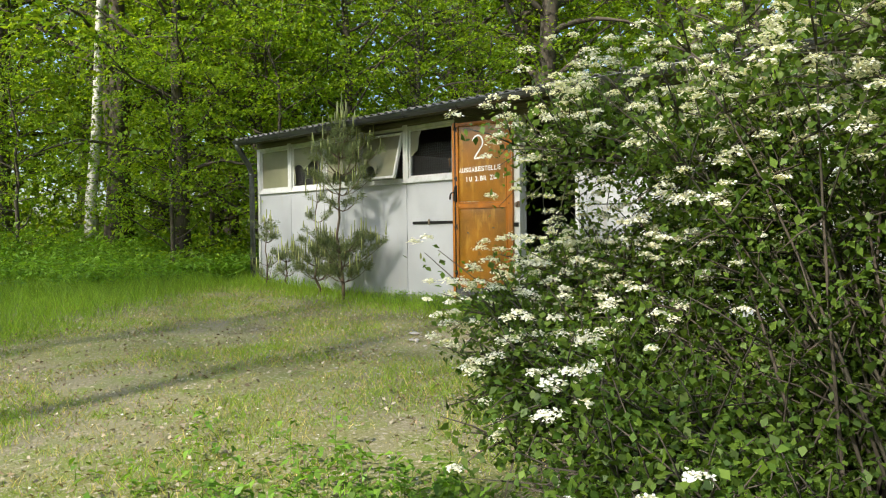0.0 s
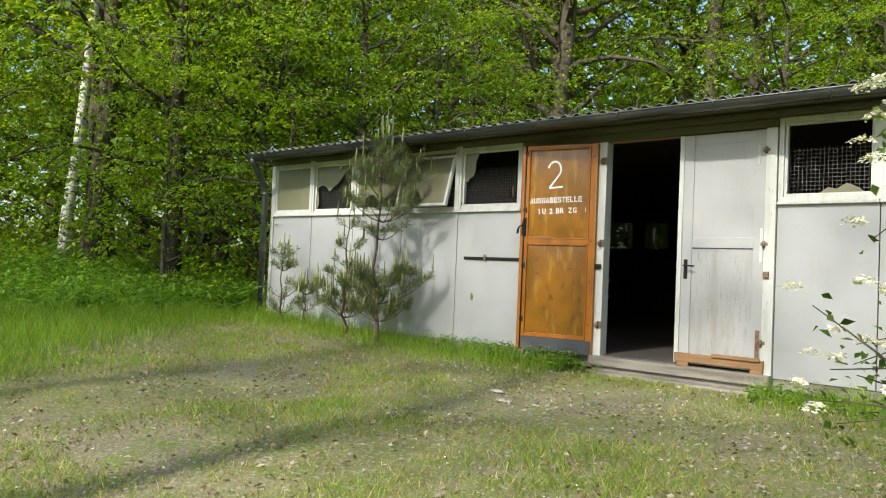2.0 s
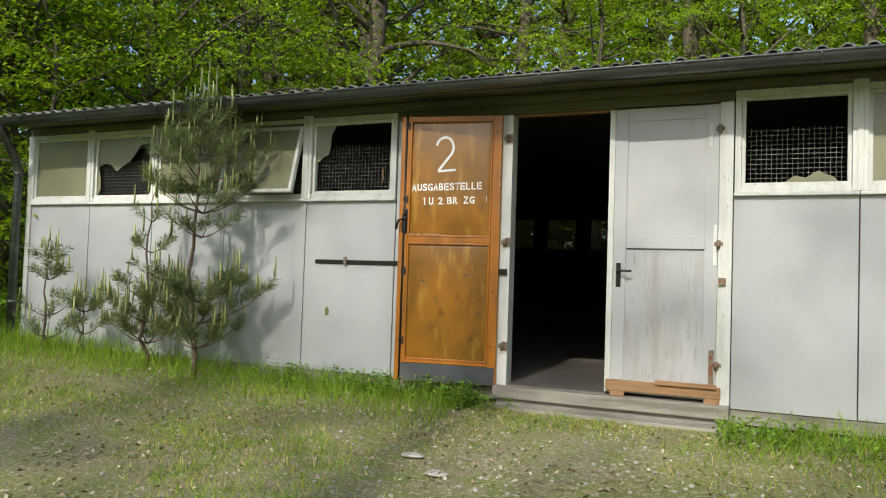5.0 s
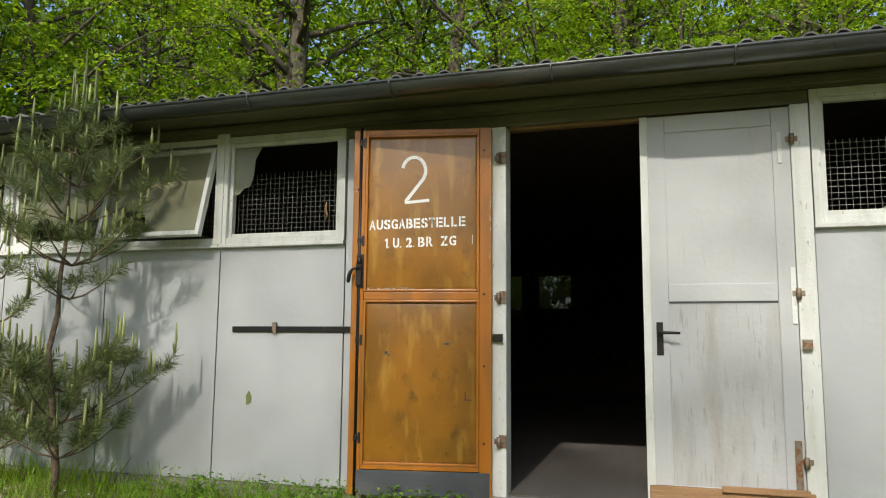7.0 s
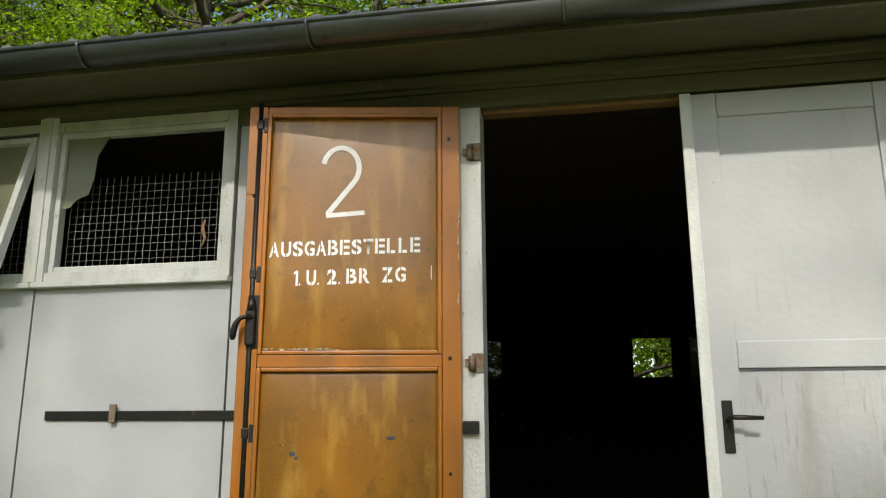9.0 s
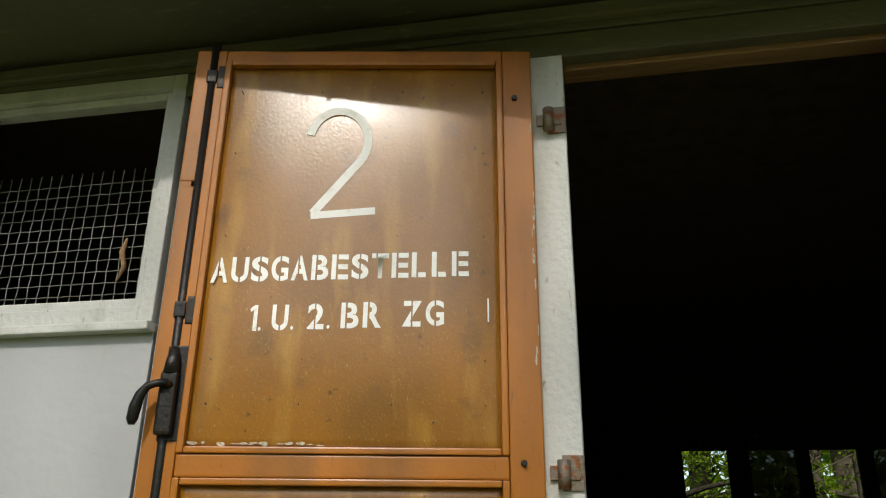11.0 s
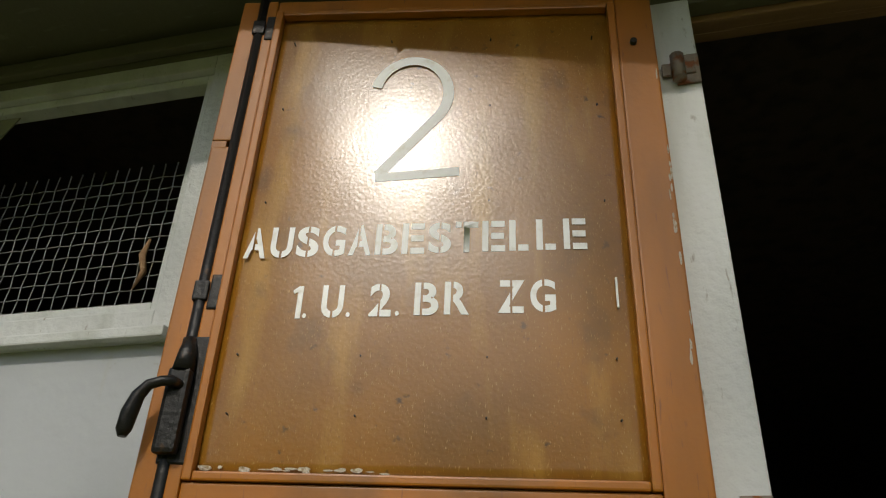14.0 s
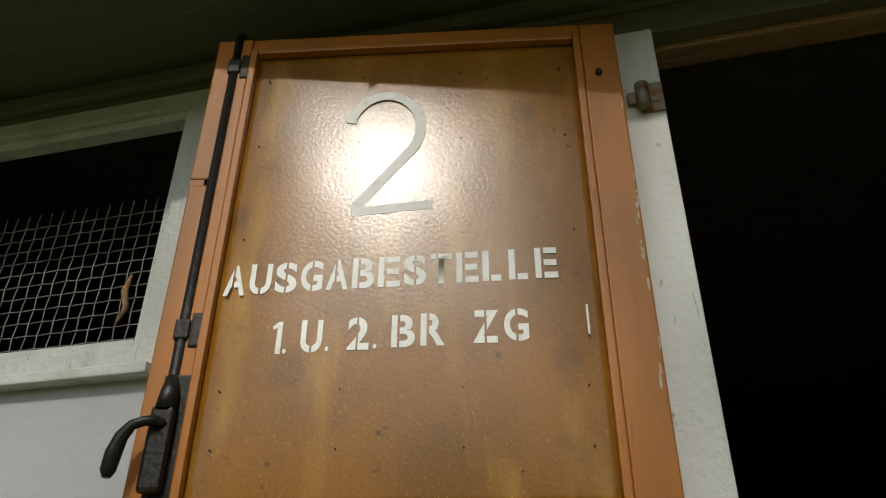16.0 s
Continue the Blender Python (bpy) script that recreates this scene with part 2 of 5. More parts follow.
def tube(bm, pts, radii, seg=8):
    """A tapered tube along pts, closed at both ends."""
    rings = []
    pts = [Vector(p) for p in pts]
    side = None
    for i, p in enumerate(pts):
        d = (pts[min(i + 1, len(pts) - 1)] - pts[max(i - 1, 0)]).normalized()
        if side is None or abs(side.dot(d)) > 0.95:
            side = d.orthogonal().normalized()
        u = (side - d * side.dot(d)).normalized()
        side = u
        w = d.cross(u)
        rings.append([bm.verts.new(p + (u * math.cos(a) + w * math.sin(a)) * radii[i]) for a in (2 * math.pi * k / seg for k in range(seg))])
    for a, b in zip(rings, rings[1:]):
        for k in range(seg):
            bm.faces.new((a[k], a[(k + 1) % seg], b[(k + 1) % seg], b[k])).smooth = True
    bm.faces.new(list(reversed(rings[0])))
    bm.faces.new(rings[-1])
    return bm


def part(name, bm, mat, parent=None, label="", smooth=False):
    """One mesh object, under its thing where one is given."""
    if isinstance(bm, bmesh.types.BMesh):
        bmesh.ops.recalc_face_normals(bm, faces=bm.faces)
        me = bpy.data.meshes.new(name)
        bm.to_mesh(me)
        bm.free()
    else:
        me = bm
    if not me.materials:
        me.materials.append(mat)
    if smooth:
        me.polygons.foreach_set("use_smooth", [True] * len(me.polygons))
    ob = new(name, me)
    if parent is not None:
        ob.parent = parent
        if parent.parent is None:
            ob.matrix_parent_inverse = Matrix.Translation(-parent.location)
    if label:
        ob["label"] = label
    return ob


def thing(name, at, label, category, group="", kind=""):
    ob = new(name)
    ob.location = at
    return tagged(ob, label, category, group, kind)


def solo(name, bm, mat, label, category, group="", kind=""):
    return tagged(part(name, bm, mat), label, category, group, kind)


def quads_mesh(name, corners, mats, index=None):
    """A mesh of loose quads from an (n, 4, 3) array."""
    n = len(corners)
    me = bpy.data.meshes.new(name)
    me.vertices.add(4 * n)
    me.vertices.foreach_set("co", np.ascontiguousarray(corners, dtype=np.float32).ravel())
    me.loops.add(4 * n)
    me.loops.foreach_set("vertex_index", np.arange(4 * n, dtype=np.int32))
    me.polygons.add(n)
    me.polygons.foreach_set("loop_start", np.arange(0, 4 * n, 4, dtype=np.int32))
    for m in mats:
        me.materials.append(m)
    if index is not None:
        me.polygons.foreach_set("material_index", index.astype(np.int32))
    me.update(calc_edges=True)
    return me


def unit(v):
    return v / np.maximum(np.linalg.norm(v, axis=1, keepdims=True), 1e-6)


def leaves(rng, pos, axis, normal, length, width, droop=0.15):
    """Rhombic leaves, slightly folded, as an (n, 4, 3) array."""
    axis = unit(axis)
    side = unit(np.cross(normal, axis))
    up = np.cross(axis, side)
    L = length[:, None]
    W = width[:, None]
    mid = pos + axis * L * 0.45 + up * W * 0.12
    return np.stack([pos, mid + side * W * 0.5, pos + axis * L - up * L * droop, mid - side * W * 0.5], axis=1)


def ground_z(x, y):
    """Height of the ground: the clearing falls gently away from the hut, the wood rises at its far side."""
    def ease(v, a, b):
        t = min(max((v - a) / (b - a), 0.0), 1.0)
        return t * t * (3 - 2 * t)
    z = 0.75 + 0.22 * ease(y, -1.0, 4.0) + 0.05 * ease(y, 4.5, 7)
    z += 0.17 * ease(-x, 5.5, 9.7) + 0.55 * ease(-x, 9.7, 18) + 0.8 * ease(-x, 18, 40) + 0.6 * ease(y, 16, 40)
    return z + 0.025 * noise.noise((x * 0.7, y * 0.7, 0.3))


# ---- ground ----
def build_ground():
    bm = bmesh.new()
    xs = [-400, -150, -70, -40, -30, -24] + [-20 + 0.5 * i for i in range(57)] + [11, 15, 22, 40, 90, 400]
    ys = [-400, -120, -50, -25, -14, -8] + [-5 + 0.4 * i for i in range(33)] + [9, 11, 14, 18, 24, 34, 60, 140, 400]
    grid = [[bm.verts.new((x, y, ground_z(x, y))) for x in xs] for y in ys]
    for a, b in zip(grid, grid[1:]):
        for i in range(len(xs) - 1):
            bm.faces.new((a[i], a[i + 1], b[i + 1], b[i])).smooth = True
    return solo("ground", bm, M_SOIL, "mossy clearing ground with bare earth patches", "ground", kind="structure")


build_ground()

# ---- hut: setting out ----
X0, X1, YF, YB = -9.765, 1.24, 6.975, 15.66   # ends, front face, back face
ZB, ZS, ZT, ZE = 1.15, 2.575, 3.275, 3.365     # panel foot, sill, window head, eaves
FLOOR = 1.18
SEAMS = [-9.765, -8.91, -8.09, -7.23, -6.36, -5.50]
SEAMS_R = [-2.96, -2.215, -1.36, -0.50, 0.36, 1.24]
BACK_WINDOWS = [-8.90, -8.08, -7.26, -6.44, -5.61, -3.16, -2.36, -1.66, -0.94, -0.20]
BACK_OPEN = (5, 7)
BZ0, BZ1 = 2.54, 3.16  # foot and head of the back windows
XJ, XO0, XO1, XP = -4.615, -4.515, -3.775, -2.96  # jamb, opening, end post


def wall_shell():
    """Frame walls behind the facing panels, with the openings left free."""
    t = 0.06
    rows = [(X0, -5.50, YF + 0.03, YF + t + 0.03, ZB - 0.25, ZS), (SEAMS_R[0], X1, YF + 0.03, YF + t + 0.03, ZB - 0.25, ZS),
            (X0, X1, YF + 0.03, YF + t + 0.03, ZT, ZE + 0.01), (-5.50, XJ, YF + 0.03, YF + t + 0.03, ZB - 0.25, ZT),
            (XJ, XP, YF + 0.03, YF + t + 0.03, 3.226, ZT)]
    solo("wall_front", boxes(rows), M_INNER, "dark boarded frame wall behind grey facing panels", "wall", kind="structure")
    solo("wall_left", boxes([(X0, X0 + 0.1, YF + 0.09, YB, ZB - 0.25, ZE + 0.1)]), M_PANEL, "grey panelled end wall of the hut", "wall", kind="structure")
    solo("wall_right", boxes([(X1 - 0.1, X1, YF + 0.09, YB, ZB - 0.25, ZE + 0.1)]), M_PANEL, "grey panelled end wall of the hut", "wall", kind="structure")
    back = [(X0 + 0.1, X1 - 0.1, YB - 0.1, YB, ZB - 0.25, BZ0), (X0 + 0.1, X1 - 0.1, YB - 0.1, YB, BZ1, ZE + 0.1)]
    edge = X0 + 0.1
    for x in BACK_WINDOWS + [X1 + 0.20]:
        back.append((edge, x - 0.30, YB - 0.1, YB, BZ0, BZ1))
        edge = x + 0.30
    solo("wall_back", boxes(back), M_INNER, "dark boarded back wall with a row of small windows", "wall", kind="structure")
    for i, x in enumerate(BACK_WINDOWS):
        w = thing("window_%d" % (20 + i), (x, YB, BZ0), "small back window looking out on green wood", "window", kind="structure")
        part("window_frame", boxes([(x - 0.30, x - 0.27, YB - 0.08, YB - 0.02, BZ0, BZ1), (x + 0.27, x + 0.30, YB - 0.08, YB - 0.02, BZ0, BZ1), (x - 0.27, x + 0.27, YB - 0.08, YB - 0.02, BZ0, BZ0 + 0.03), (x - 0.27, x + 0.27, YB - 0.08, YB - 0.02, BZ1 - 0.03, BZ1)]), M_INNER, w)
        if i not in BACK_OPEN:
            part("pane", boxes([(x - 0.269, x + 0.269, YB - 0.052, YB - 0.048, BZ0 + 0.031, BZ1 - 0.031)]), M_GLASS_CLEAR, w)
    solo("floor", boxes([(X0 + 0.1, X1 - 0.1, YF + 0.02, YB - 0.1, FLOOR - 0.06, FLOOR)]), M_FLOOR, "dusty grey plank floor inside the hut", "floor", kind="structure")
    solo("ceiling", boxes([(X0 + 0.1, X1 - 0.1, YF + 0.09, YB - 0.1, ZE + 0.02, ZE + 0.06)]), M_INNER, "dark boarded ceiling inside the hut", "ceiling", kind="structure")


wall_shell()

# ---- hut: facing panels, windows, eaves ----
def facing():
    wall = bpy.data.objects["wall_front"]
    for edges in (SEAMS, SEAMS_R):
        for a, b in zip(edges, edges[1:]):
            part("panel", boxes([(a + 0.004, b - 0.004, YF, YF + 0.028, ZB, ZS - 0.002)], 0.003), M_PANEL, wall)
    part("panel", boxes([(-5.496, XJ - 0.002, YF, YF + 0.028, ZB, ZT)], 0.003), M_PANEL, wall)
    solo("foundation_beam", boxes([(X0, -4.62, YF + 0.012, YF + 0.09, ZB - 0.10, ZB - 0.004), (XP, X1, YF + 0.012, YF + 0.09, ZB - 0.10, ZB - 0.004)], 0.006), M_GREYWOOD, "weathered grey timber beam under the wall panels", "beam", kind="structure")
    solo("plinth", boxes([(X0 + 0.05, X1 - 0.05, YF + 0.10, YB - 0.05, 0.5, ZB - 0.06)]), M_STONE, "stone plinth in shadow under the hut", "plinth", kind="structure")


facing()


def wire_mesh(x0, x1, z0, z1, y, pitch=0.032, r=0.0016):
    """Square woven mesh, the wires bent over and under one another."""
    bm = bmesh.new()
    nx, nz = int((x1 - x0) / pitch), int((z1 - z0) / pitch)
    for i in range(nx + 1):
        x = x0 + pitch * i
        pts = [(x, y + r * (1 if (i + k) % 2 else -1), z0 + pitch * k) for k in range(nz + 1)]
        tube(bm, pts + [(x, y, z1 + 0.012)], [r] * (nz + 2), 4)
    for k in range(nz + 1):
        z = z0 + pitch * k
        pts = [(x0 + pitch * i, y - r * (1 if (i + k) % 2 else -1), z) for i in range(nx + 1)]
        tube(bm, pts, [r] * (nx + 1), 4)
    return bm


def outline_pane(pts, y, thick=0.004):
    """A flat pane of any outline, in the window's plane."""
    bm = bmesh.new()
    f = bm.faces.new([bm.verts.new((x, y, z)) for x, z in pts])
    got = bmesh.ops.extrude_face_region(bm, geom=[f])
    bmesh.ops.translate(bm, verts=[v for v in got["geom"] if isinstance(v, bmesh.types.BMVert)], vec=(0, thick, 0))
    return bm


def frame_bars(x0, x1, z0, z1, y0, y1, w):
    return boxes([(x0, x0 + w, y0, y1, z0, z1), (x1 - w, x1, y0, y1, z0, z1), (x0 + w, x1 - w, y0, y1 - 0.002, z0, z0 + w), (x0 + w, x1 - w, y0, y1 - 0.002, z1 - w, z1)], 0.003)


def window(number, a, b, label, panes=(), mesh_top=None, sash=True):
    """One window between two seams: outer frame, sash, panes or what is left of them, wire mesh behind."""
    w = thing("window_%d" % number, (a + (b - a) / 2, YF, ZS), label, "window", kind="structure")
    part("window_frame", frame_bars(a + 0.006, b - 0.006, ZS + 0.012, ZT, YF - 0.014, YF + 0.06, 0.040), M_WHITE, w)
    if sash:
        part("sash", frame_bars(a + 0.047, b - 0.047, ZS + 0.053, ZT - 0.042, YF + 0.004, YF + 0.045, 0.024), M_WHITE, w)
    part("window_sill", boxes([(a + 0.002, b - 0.002, YF - 0.035, YF + 0.03, ZS - 0.012, ZS + 0.010)], 0.004), M_WHITE, w)
    for pts, mat in panes:
        part("pane", outline_pane([(a + 0.068 + u * (b - a - 0.136), ZS + 0.072 + v * (ZT - ZS - 0.134)) for u, v in pts], YF + 0.02), mat, w)
    if mesh_top:
        part("wire_mesh", wire_mesh(a + 0.07, b - 0.06, ZS + 0.05, ZS + mesh_top, YF + 0.075), M_WIRE, w)
    return w


FULL = [(0, 0), (1, 0), (1, 1), (0, 1)]
HEART = [(0, 0), (0.06, 0.12), (0.05, 0.32), (0.0, 0.5), (0.12, 0.56), (0.25, 0.54), (0.36, 0.42), (0.46, 0.5), (0.60, 0.58), (0.70, 0.70), (0.80, 0.86), (0.98, 0.88), (1, 1), (0, 1)]
LOW = [(0.0, 0.0), (0.14, 0.0), (0.18, 0.22), (0.34, 0.30), (0.48, 0.16), (1, 0.18), (1, 1), (0, 1)]
SHARD = [(0, 0.45), (0.05, 0.46), (0.09, 0.52), (0.16, 0.55), (0.19, 0.68), (0.20, 0.85), (0.27, 1), (0, 1)]
FOOT = [(0.38, 0.0), (0.93, 0.0), (0.86, 0.07), (0.72, 0.14), (0.60, 0.06), (0.50, 0.09)]
window(1, SEAMS[0], SEAMS[1], "small window with an unbroken dusty grey pane", [(FULL, M_GLASS)])
window(2, SEAMS[1], SEAMS[2], "window with a broken dusty pane before wire mesh", [(HEART, M_GLASS)], 0.42)
window(3, SEAMS[2], SEAMS[3], "dusty window pane broken along its foot", [(LOW, M_GLASS)])
window(4, SEAMS[3], SEAMS[4], "window with its dusty top-hung sash pushed open", (), 0.46, sash=False)
window(5, SEAMS[4], SEAMS[5], "glassless window with wire mesh and one glass shard", [(SHARD, M_GLASS)], 0.46)
window(6, SEAMS_R[0], SEAMS_R[1], "glassless window with wire mesh and broken glass", [(FOOT, M_GLASS)], 0.44)
window(7, SEAMS_R[1], SEAMS_R[2], "dark window with a torn dusty pane", [(LOW, M_GLASS)], 0.44)
for k in range(2, 5):
    window(6 + k, SEAMS_R[k], SEAMS_R[k + 1], "dusty window in the grey hut wall", [(FULL, M_GLASS)])


def open_sash():
    """The fourth window's sash, hung at the top and pushed outwards."""
    a, b = SEAMS[3] + 0.047, SEAMS[4] - 0.047
    h = ZT - 0.042 - (ZS + 0.053)
    s = thing("open_sash", (0, 0, 0), "white top-hung sash pushed open with dusty holed glass", "window sash")
    part("sash_frame", frame_bars(a, b, -h, 0, -0.02, 0.02, 0.030), M_WHITE, s)
    hole = [(0.30 + 0.15 * math.cos(t), 0.12 + 0.19 * math.sin(t)) for t in [math.pi * (1 - k / 9) for k in range(10)]]
    outline = [(0, 0), (0.13, 0.0)] + hole + [(0.47, 0.0), (1, 0), (1, 1), (0, 1)]
    part("pane", outline_pane([(a + 0.025 + u * (b - a - 0.05), -h + 0.025 + v * (h - 0.05)) for u, v in outline], 0.0), M_GLASS, s)
    s.matrix_basis = pose(0, YF - 0.005, ZT - 0.065, -15, 0, 0)


open_sash()


def posts():
    """Upright covering strips between the windows."""
    for x in SEAMS[1:5] + SEAMS_R[1:5]:
        solo("mullion", boxes([(x - 0.045, x + 0.045, YF - 0.022, YF - 0.0145, ZS + 0.012, ZT + 0.05), (x - 0.018, x + 0.018, YF - 0.030, YF - 0.0225, ZS + 0.012, ZT + 0.05)], 0.003), M_WHITE, "white painted strip between two windows", "window post", group="strips between the windows", kind="structure")
    solo("corner_strip", boxes([(X0 - 0.035, X0 + 0.03, YF - 0.018, YF - 0.003, ZB, ZT)], 0.003), M_WHITE, "white painted strip at the hut corner", "trim", kind="structure")


posts()


def eaves():
    solo("header_board", boxes([(X0, X1, YF - 0.012, YF + 0.028, ZT + 0.004, ZE - 0.008)], 0.004), M_OLIVE, "olive painted board above the windows", "trim", kind="structure")
    solo("lintel_batten", boxes([(X0, X1, YF - 0.040, YF - 0.013, ZT + 0.02, ZT + 0.06)], 0.006), M_OLIVE, "olive painted batten under the eaves", "trim", kind="structure")
    solo("soffit", boxes([(X0 - 0.005, X1 + 0.12, 6.63, YF + 0.03, ZE - 0.006, ZE + 0.006)], 0.003), M_OLIVE, "olive boarded underside of the eaves", "soffit", kind="structure")
    solo("fascia", boxes([(X0 - 0.005, X1 + 0.12, 6.610, 6.628, ZE - 0.060, ZE + 0.006)], 0.004), M_OLIVE, "olive painted board behind the gutter", "fascia", kind="structure")
    roof = thing("roof", ((X0 + X1) / 2, (YF + YB) / 2, ZE), "low-pitched corrugated fibre cement roof with moss", "roof", kind="structure")
    mid = (YF + YB) / 2
    for name, ya, yb in (("front_sheets", 6.535, mid), ("back_sheets", YB + 0.45, mid)):
        bm = bmesh.new()
        n = int((X1 - X0 + 0.20) / 0.0225)
        rows = []
        for lift in (0.0, -0.009):
            for y in (ya, yb):
                z = ZE + 0.030 + 0.075 * abs(y - ya) + lift
                rows.append([bm.verts.new((X0 - 0.02 + 0.0225 * i, y, z + 0.019 * math.sin(2 * math.pi * i / 6))) for i in range(n + 1)])
        for p, q in ((0, 1), (2, 3), (0, 2), (1, 3)):
            for i in range(n):
                bm.faces.new((rows[p][i], rows[p][i + 1], rows[q][i + 1], rows[q][i])).smooth = p == 0 and q == 1
        part(name, bm, M_ROOF, roof)


eaves()


def gutter():
    g = thing("gutter", (X0, 6.52, 3.38), "weathered zinc half-round gutter along the eaves", "gutter")
    bm = bmesh.new()
    seg, r, yc, zc = 14, 0.060, 6.545, 3.362
    ends = (X0 + 0.03, X1 + 0.17)
    ring = []
    for rr in (r, r - 0.004):
        for x in ends:
            ring.append([bm.verts.new((x, yc + rr * math.cos(a), zc + rr * math.sin(a))) for a in (math.pi + math.pi * k / seg for k in range(seg + 1))])
    for p, q in ((0, 1), (2, 3), (0, 2), (1, 3)):
        for k in range(seg):
            bm.faces.new((ring[p][k], ring[p][k + 1], ring[q][k + 1], ring[q][k])).smooth = True
    part("channel", bm, M_ZINC, g)
    bead = bmesh.new()
    tube(bead, [(ends[0], yc - r, zc), (ends[1], yc - r, zc)], [0.009, 0.009], 8)
    part("bead", bead, M_ZINC, g)
    for x in ends:
        cap = bmesh.new()
        cap.faces.new([cap.verts.new((x, yc + r * math.cos(a), zc + r * math.sin(a))) for a in (math.pi + math.pi * k / seg for k in range(seg + 1))])
        part("end_cap", cap, M_ZINC, g)
    for i in range(13):
        x = X0 + 0.42 + 0.86 * i
        bm = bmesh.new()
        tube(bm, [(x, yc + (r + 0.003) * math.cos(a), zc + (r + 0.003) * math.sin(a)) for a in (math.pi * 0.97 + math.pi * 1.03 * k / 12 for k in range(13))], [0.007] * 13, 6)
        part("bracket", bm, M_ZINC, g)
    pipe = thing("downpipe", (X0 - 0.08, 6.9, ground_z(X0, 6.8)), "grey zinc downpipe at the hut corner", "downpipe")
    bm = bmesh.new()
    x = X0 + 0.075
    x2 = X0 - 0.06
    tube(bm, [(x, 6.545, 3.345), (x, 6.545, 3.28), (x, 6.59, 3.22), (x2 + 0.03, 6.80, 3.02), (x2, 6.86, 2.93), (x2, 6.87, 2.80), (x2, 6.87, ground_z(X0, 6.8) - 0.03)], [0.042] * 7, 12)
    part("pipe", bm, M_ZINC, pipe)
    for z in (2.86, 1.55):
        bm = bmesh.new()
        tube(bm, [(x2, 6.87, z), (x2, 6.87, z + 0.035)], [0.048, 0.048], 12)
        box(bm, x2 - 0.01, x2 + 0.01, 6.91, YF + 0.02, z, z + 0.03)
        part("pipe_clip", bm, M_ZINC, pipe)


gutter()

# ---- doors ----
def door_case():
    solo("door_frame", boxes([(XJ, XO0, YF - 0.028, YF + 0.09, FLOOR - 0.03, 3.20), (XP - 0.09, XP - 0.002, YF - 0.028, YF + 0.09, FLOOR - 0.06, 3.20)], 0.004), M_WHITE, "peeling white timber door frame", "door frame", kind="structure")
    solo("door_lintel", boxes([(XO0 + 0.001, XP - 0.091, YF + 0.03, YF + 0.09, 3.192, 3.225)], 0.004), M_BROWNWOOD, "dark brown lintel over the doorway", "lintel", kind="structure")
    solo("door_header", boxes([(XJ - 0.9, XP, YF - 0.010, YF + 0.028, 3.205, ZT)], 0.004), M_OLIVE, "dark olive board above the doorway", "trim", kind="structure")
    step = thing("doorstep", (-3.8, 6.85, 1.0), "weathered grey timber doorstep with cracked planks", "doorstep", kind="structure")
    part("threshold", boxes([(-4.60, XP, YF - 0.10, YF + 0.02, 1.085, FLOOR - 0.008)], 0.008), M_GREYWOOD, step)
    part("riser", boxes([(-4.58, XP, YF - 0.06, YF + 0.01, 1.0, 1.081)], 0.004), M_GREYWOOD, step)
    part("plank", boxes([(-4.56, -2.62, YF - 0.24, YF - 0.064, 1.005, 1.045)], 0.008), M_GREYWOOD, step)
    part("plank", boxes([(-4.50, -2.50, YF - 0.21, YF - 0.10, 0.90, 1.001)], 0.008), M_GREYWOOD, step)


door_case()


def lever(bm, x, y, z, way):
    tube(bm, [(x, y, z), (x, y - 0.045, z), (x + way * 0.012, y - 0.052, z), (x + way * 0.10, y - 0.054, z - 0.002)], [0.008, 0.008, 0.009, 0.007], 8)


def hinge_part(owner, x, z, y=YF - 0.03, way=1):
    bm = boxes([(x - 0.028, x + 0.030, y - 0.008, y, z - 0.014, z + 0.014), (x - 0.004, x + 0.038, y - 0.004, y + 0.002, z - 0.034, z + 0.034)], 0.002)
    plate = part("hinge", bm, M_RUST, owner)
    bm = bmesh.new()
    tube(bm, [(x, y - 0.014, z - 0.03), (x, y - 0.014, z + 0.024)], [0.013, 0.013], 10)
    part("hinge_pin", bm, M_RUST, plate)


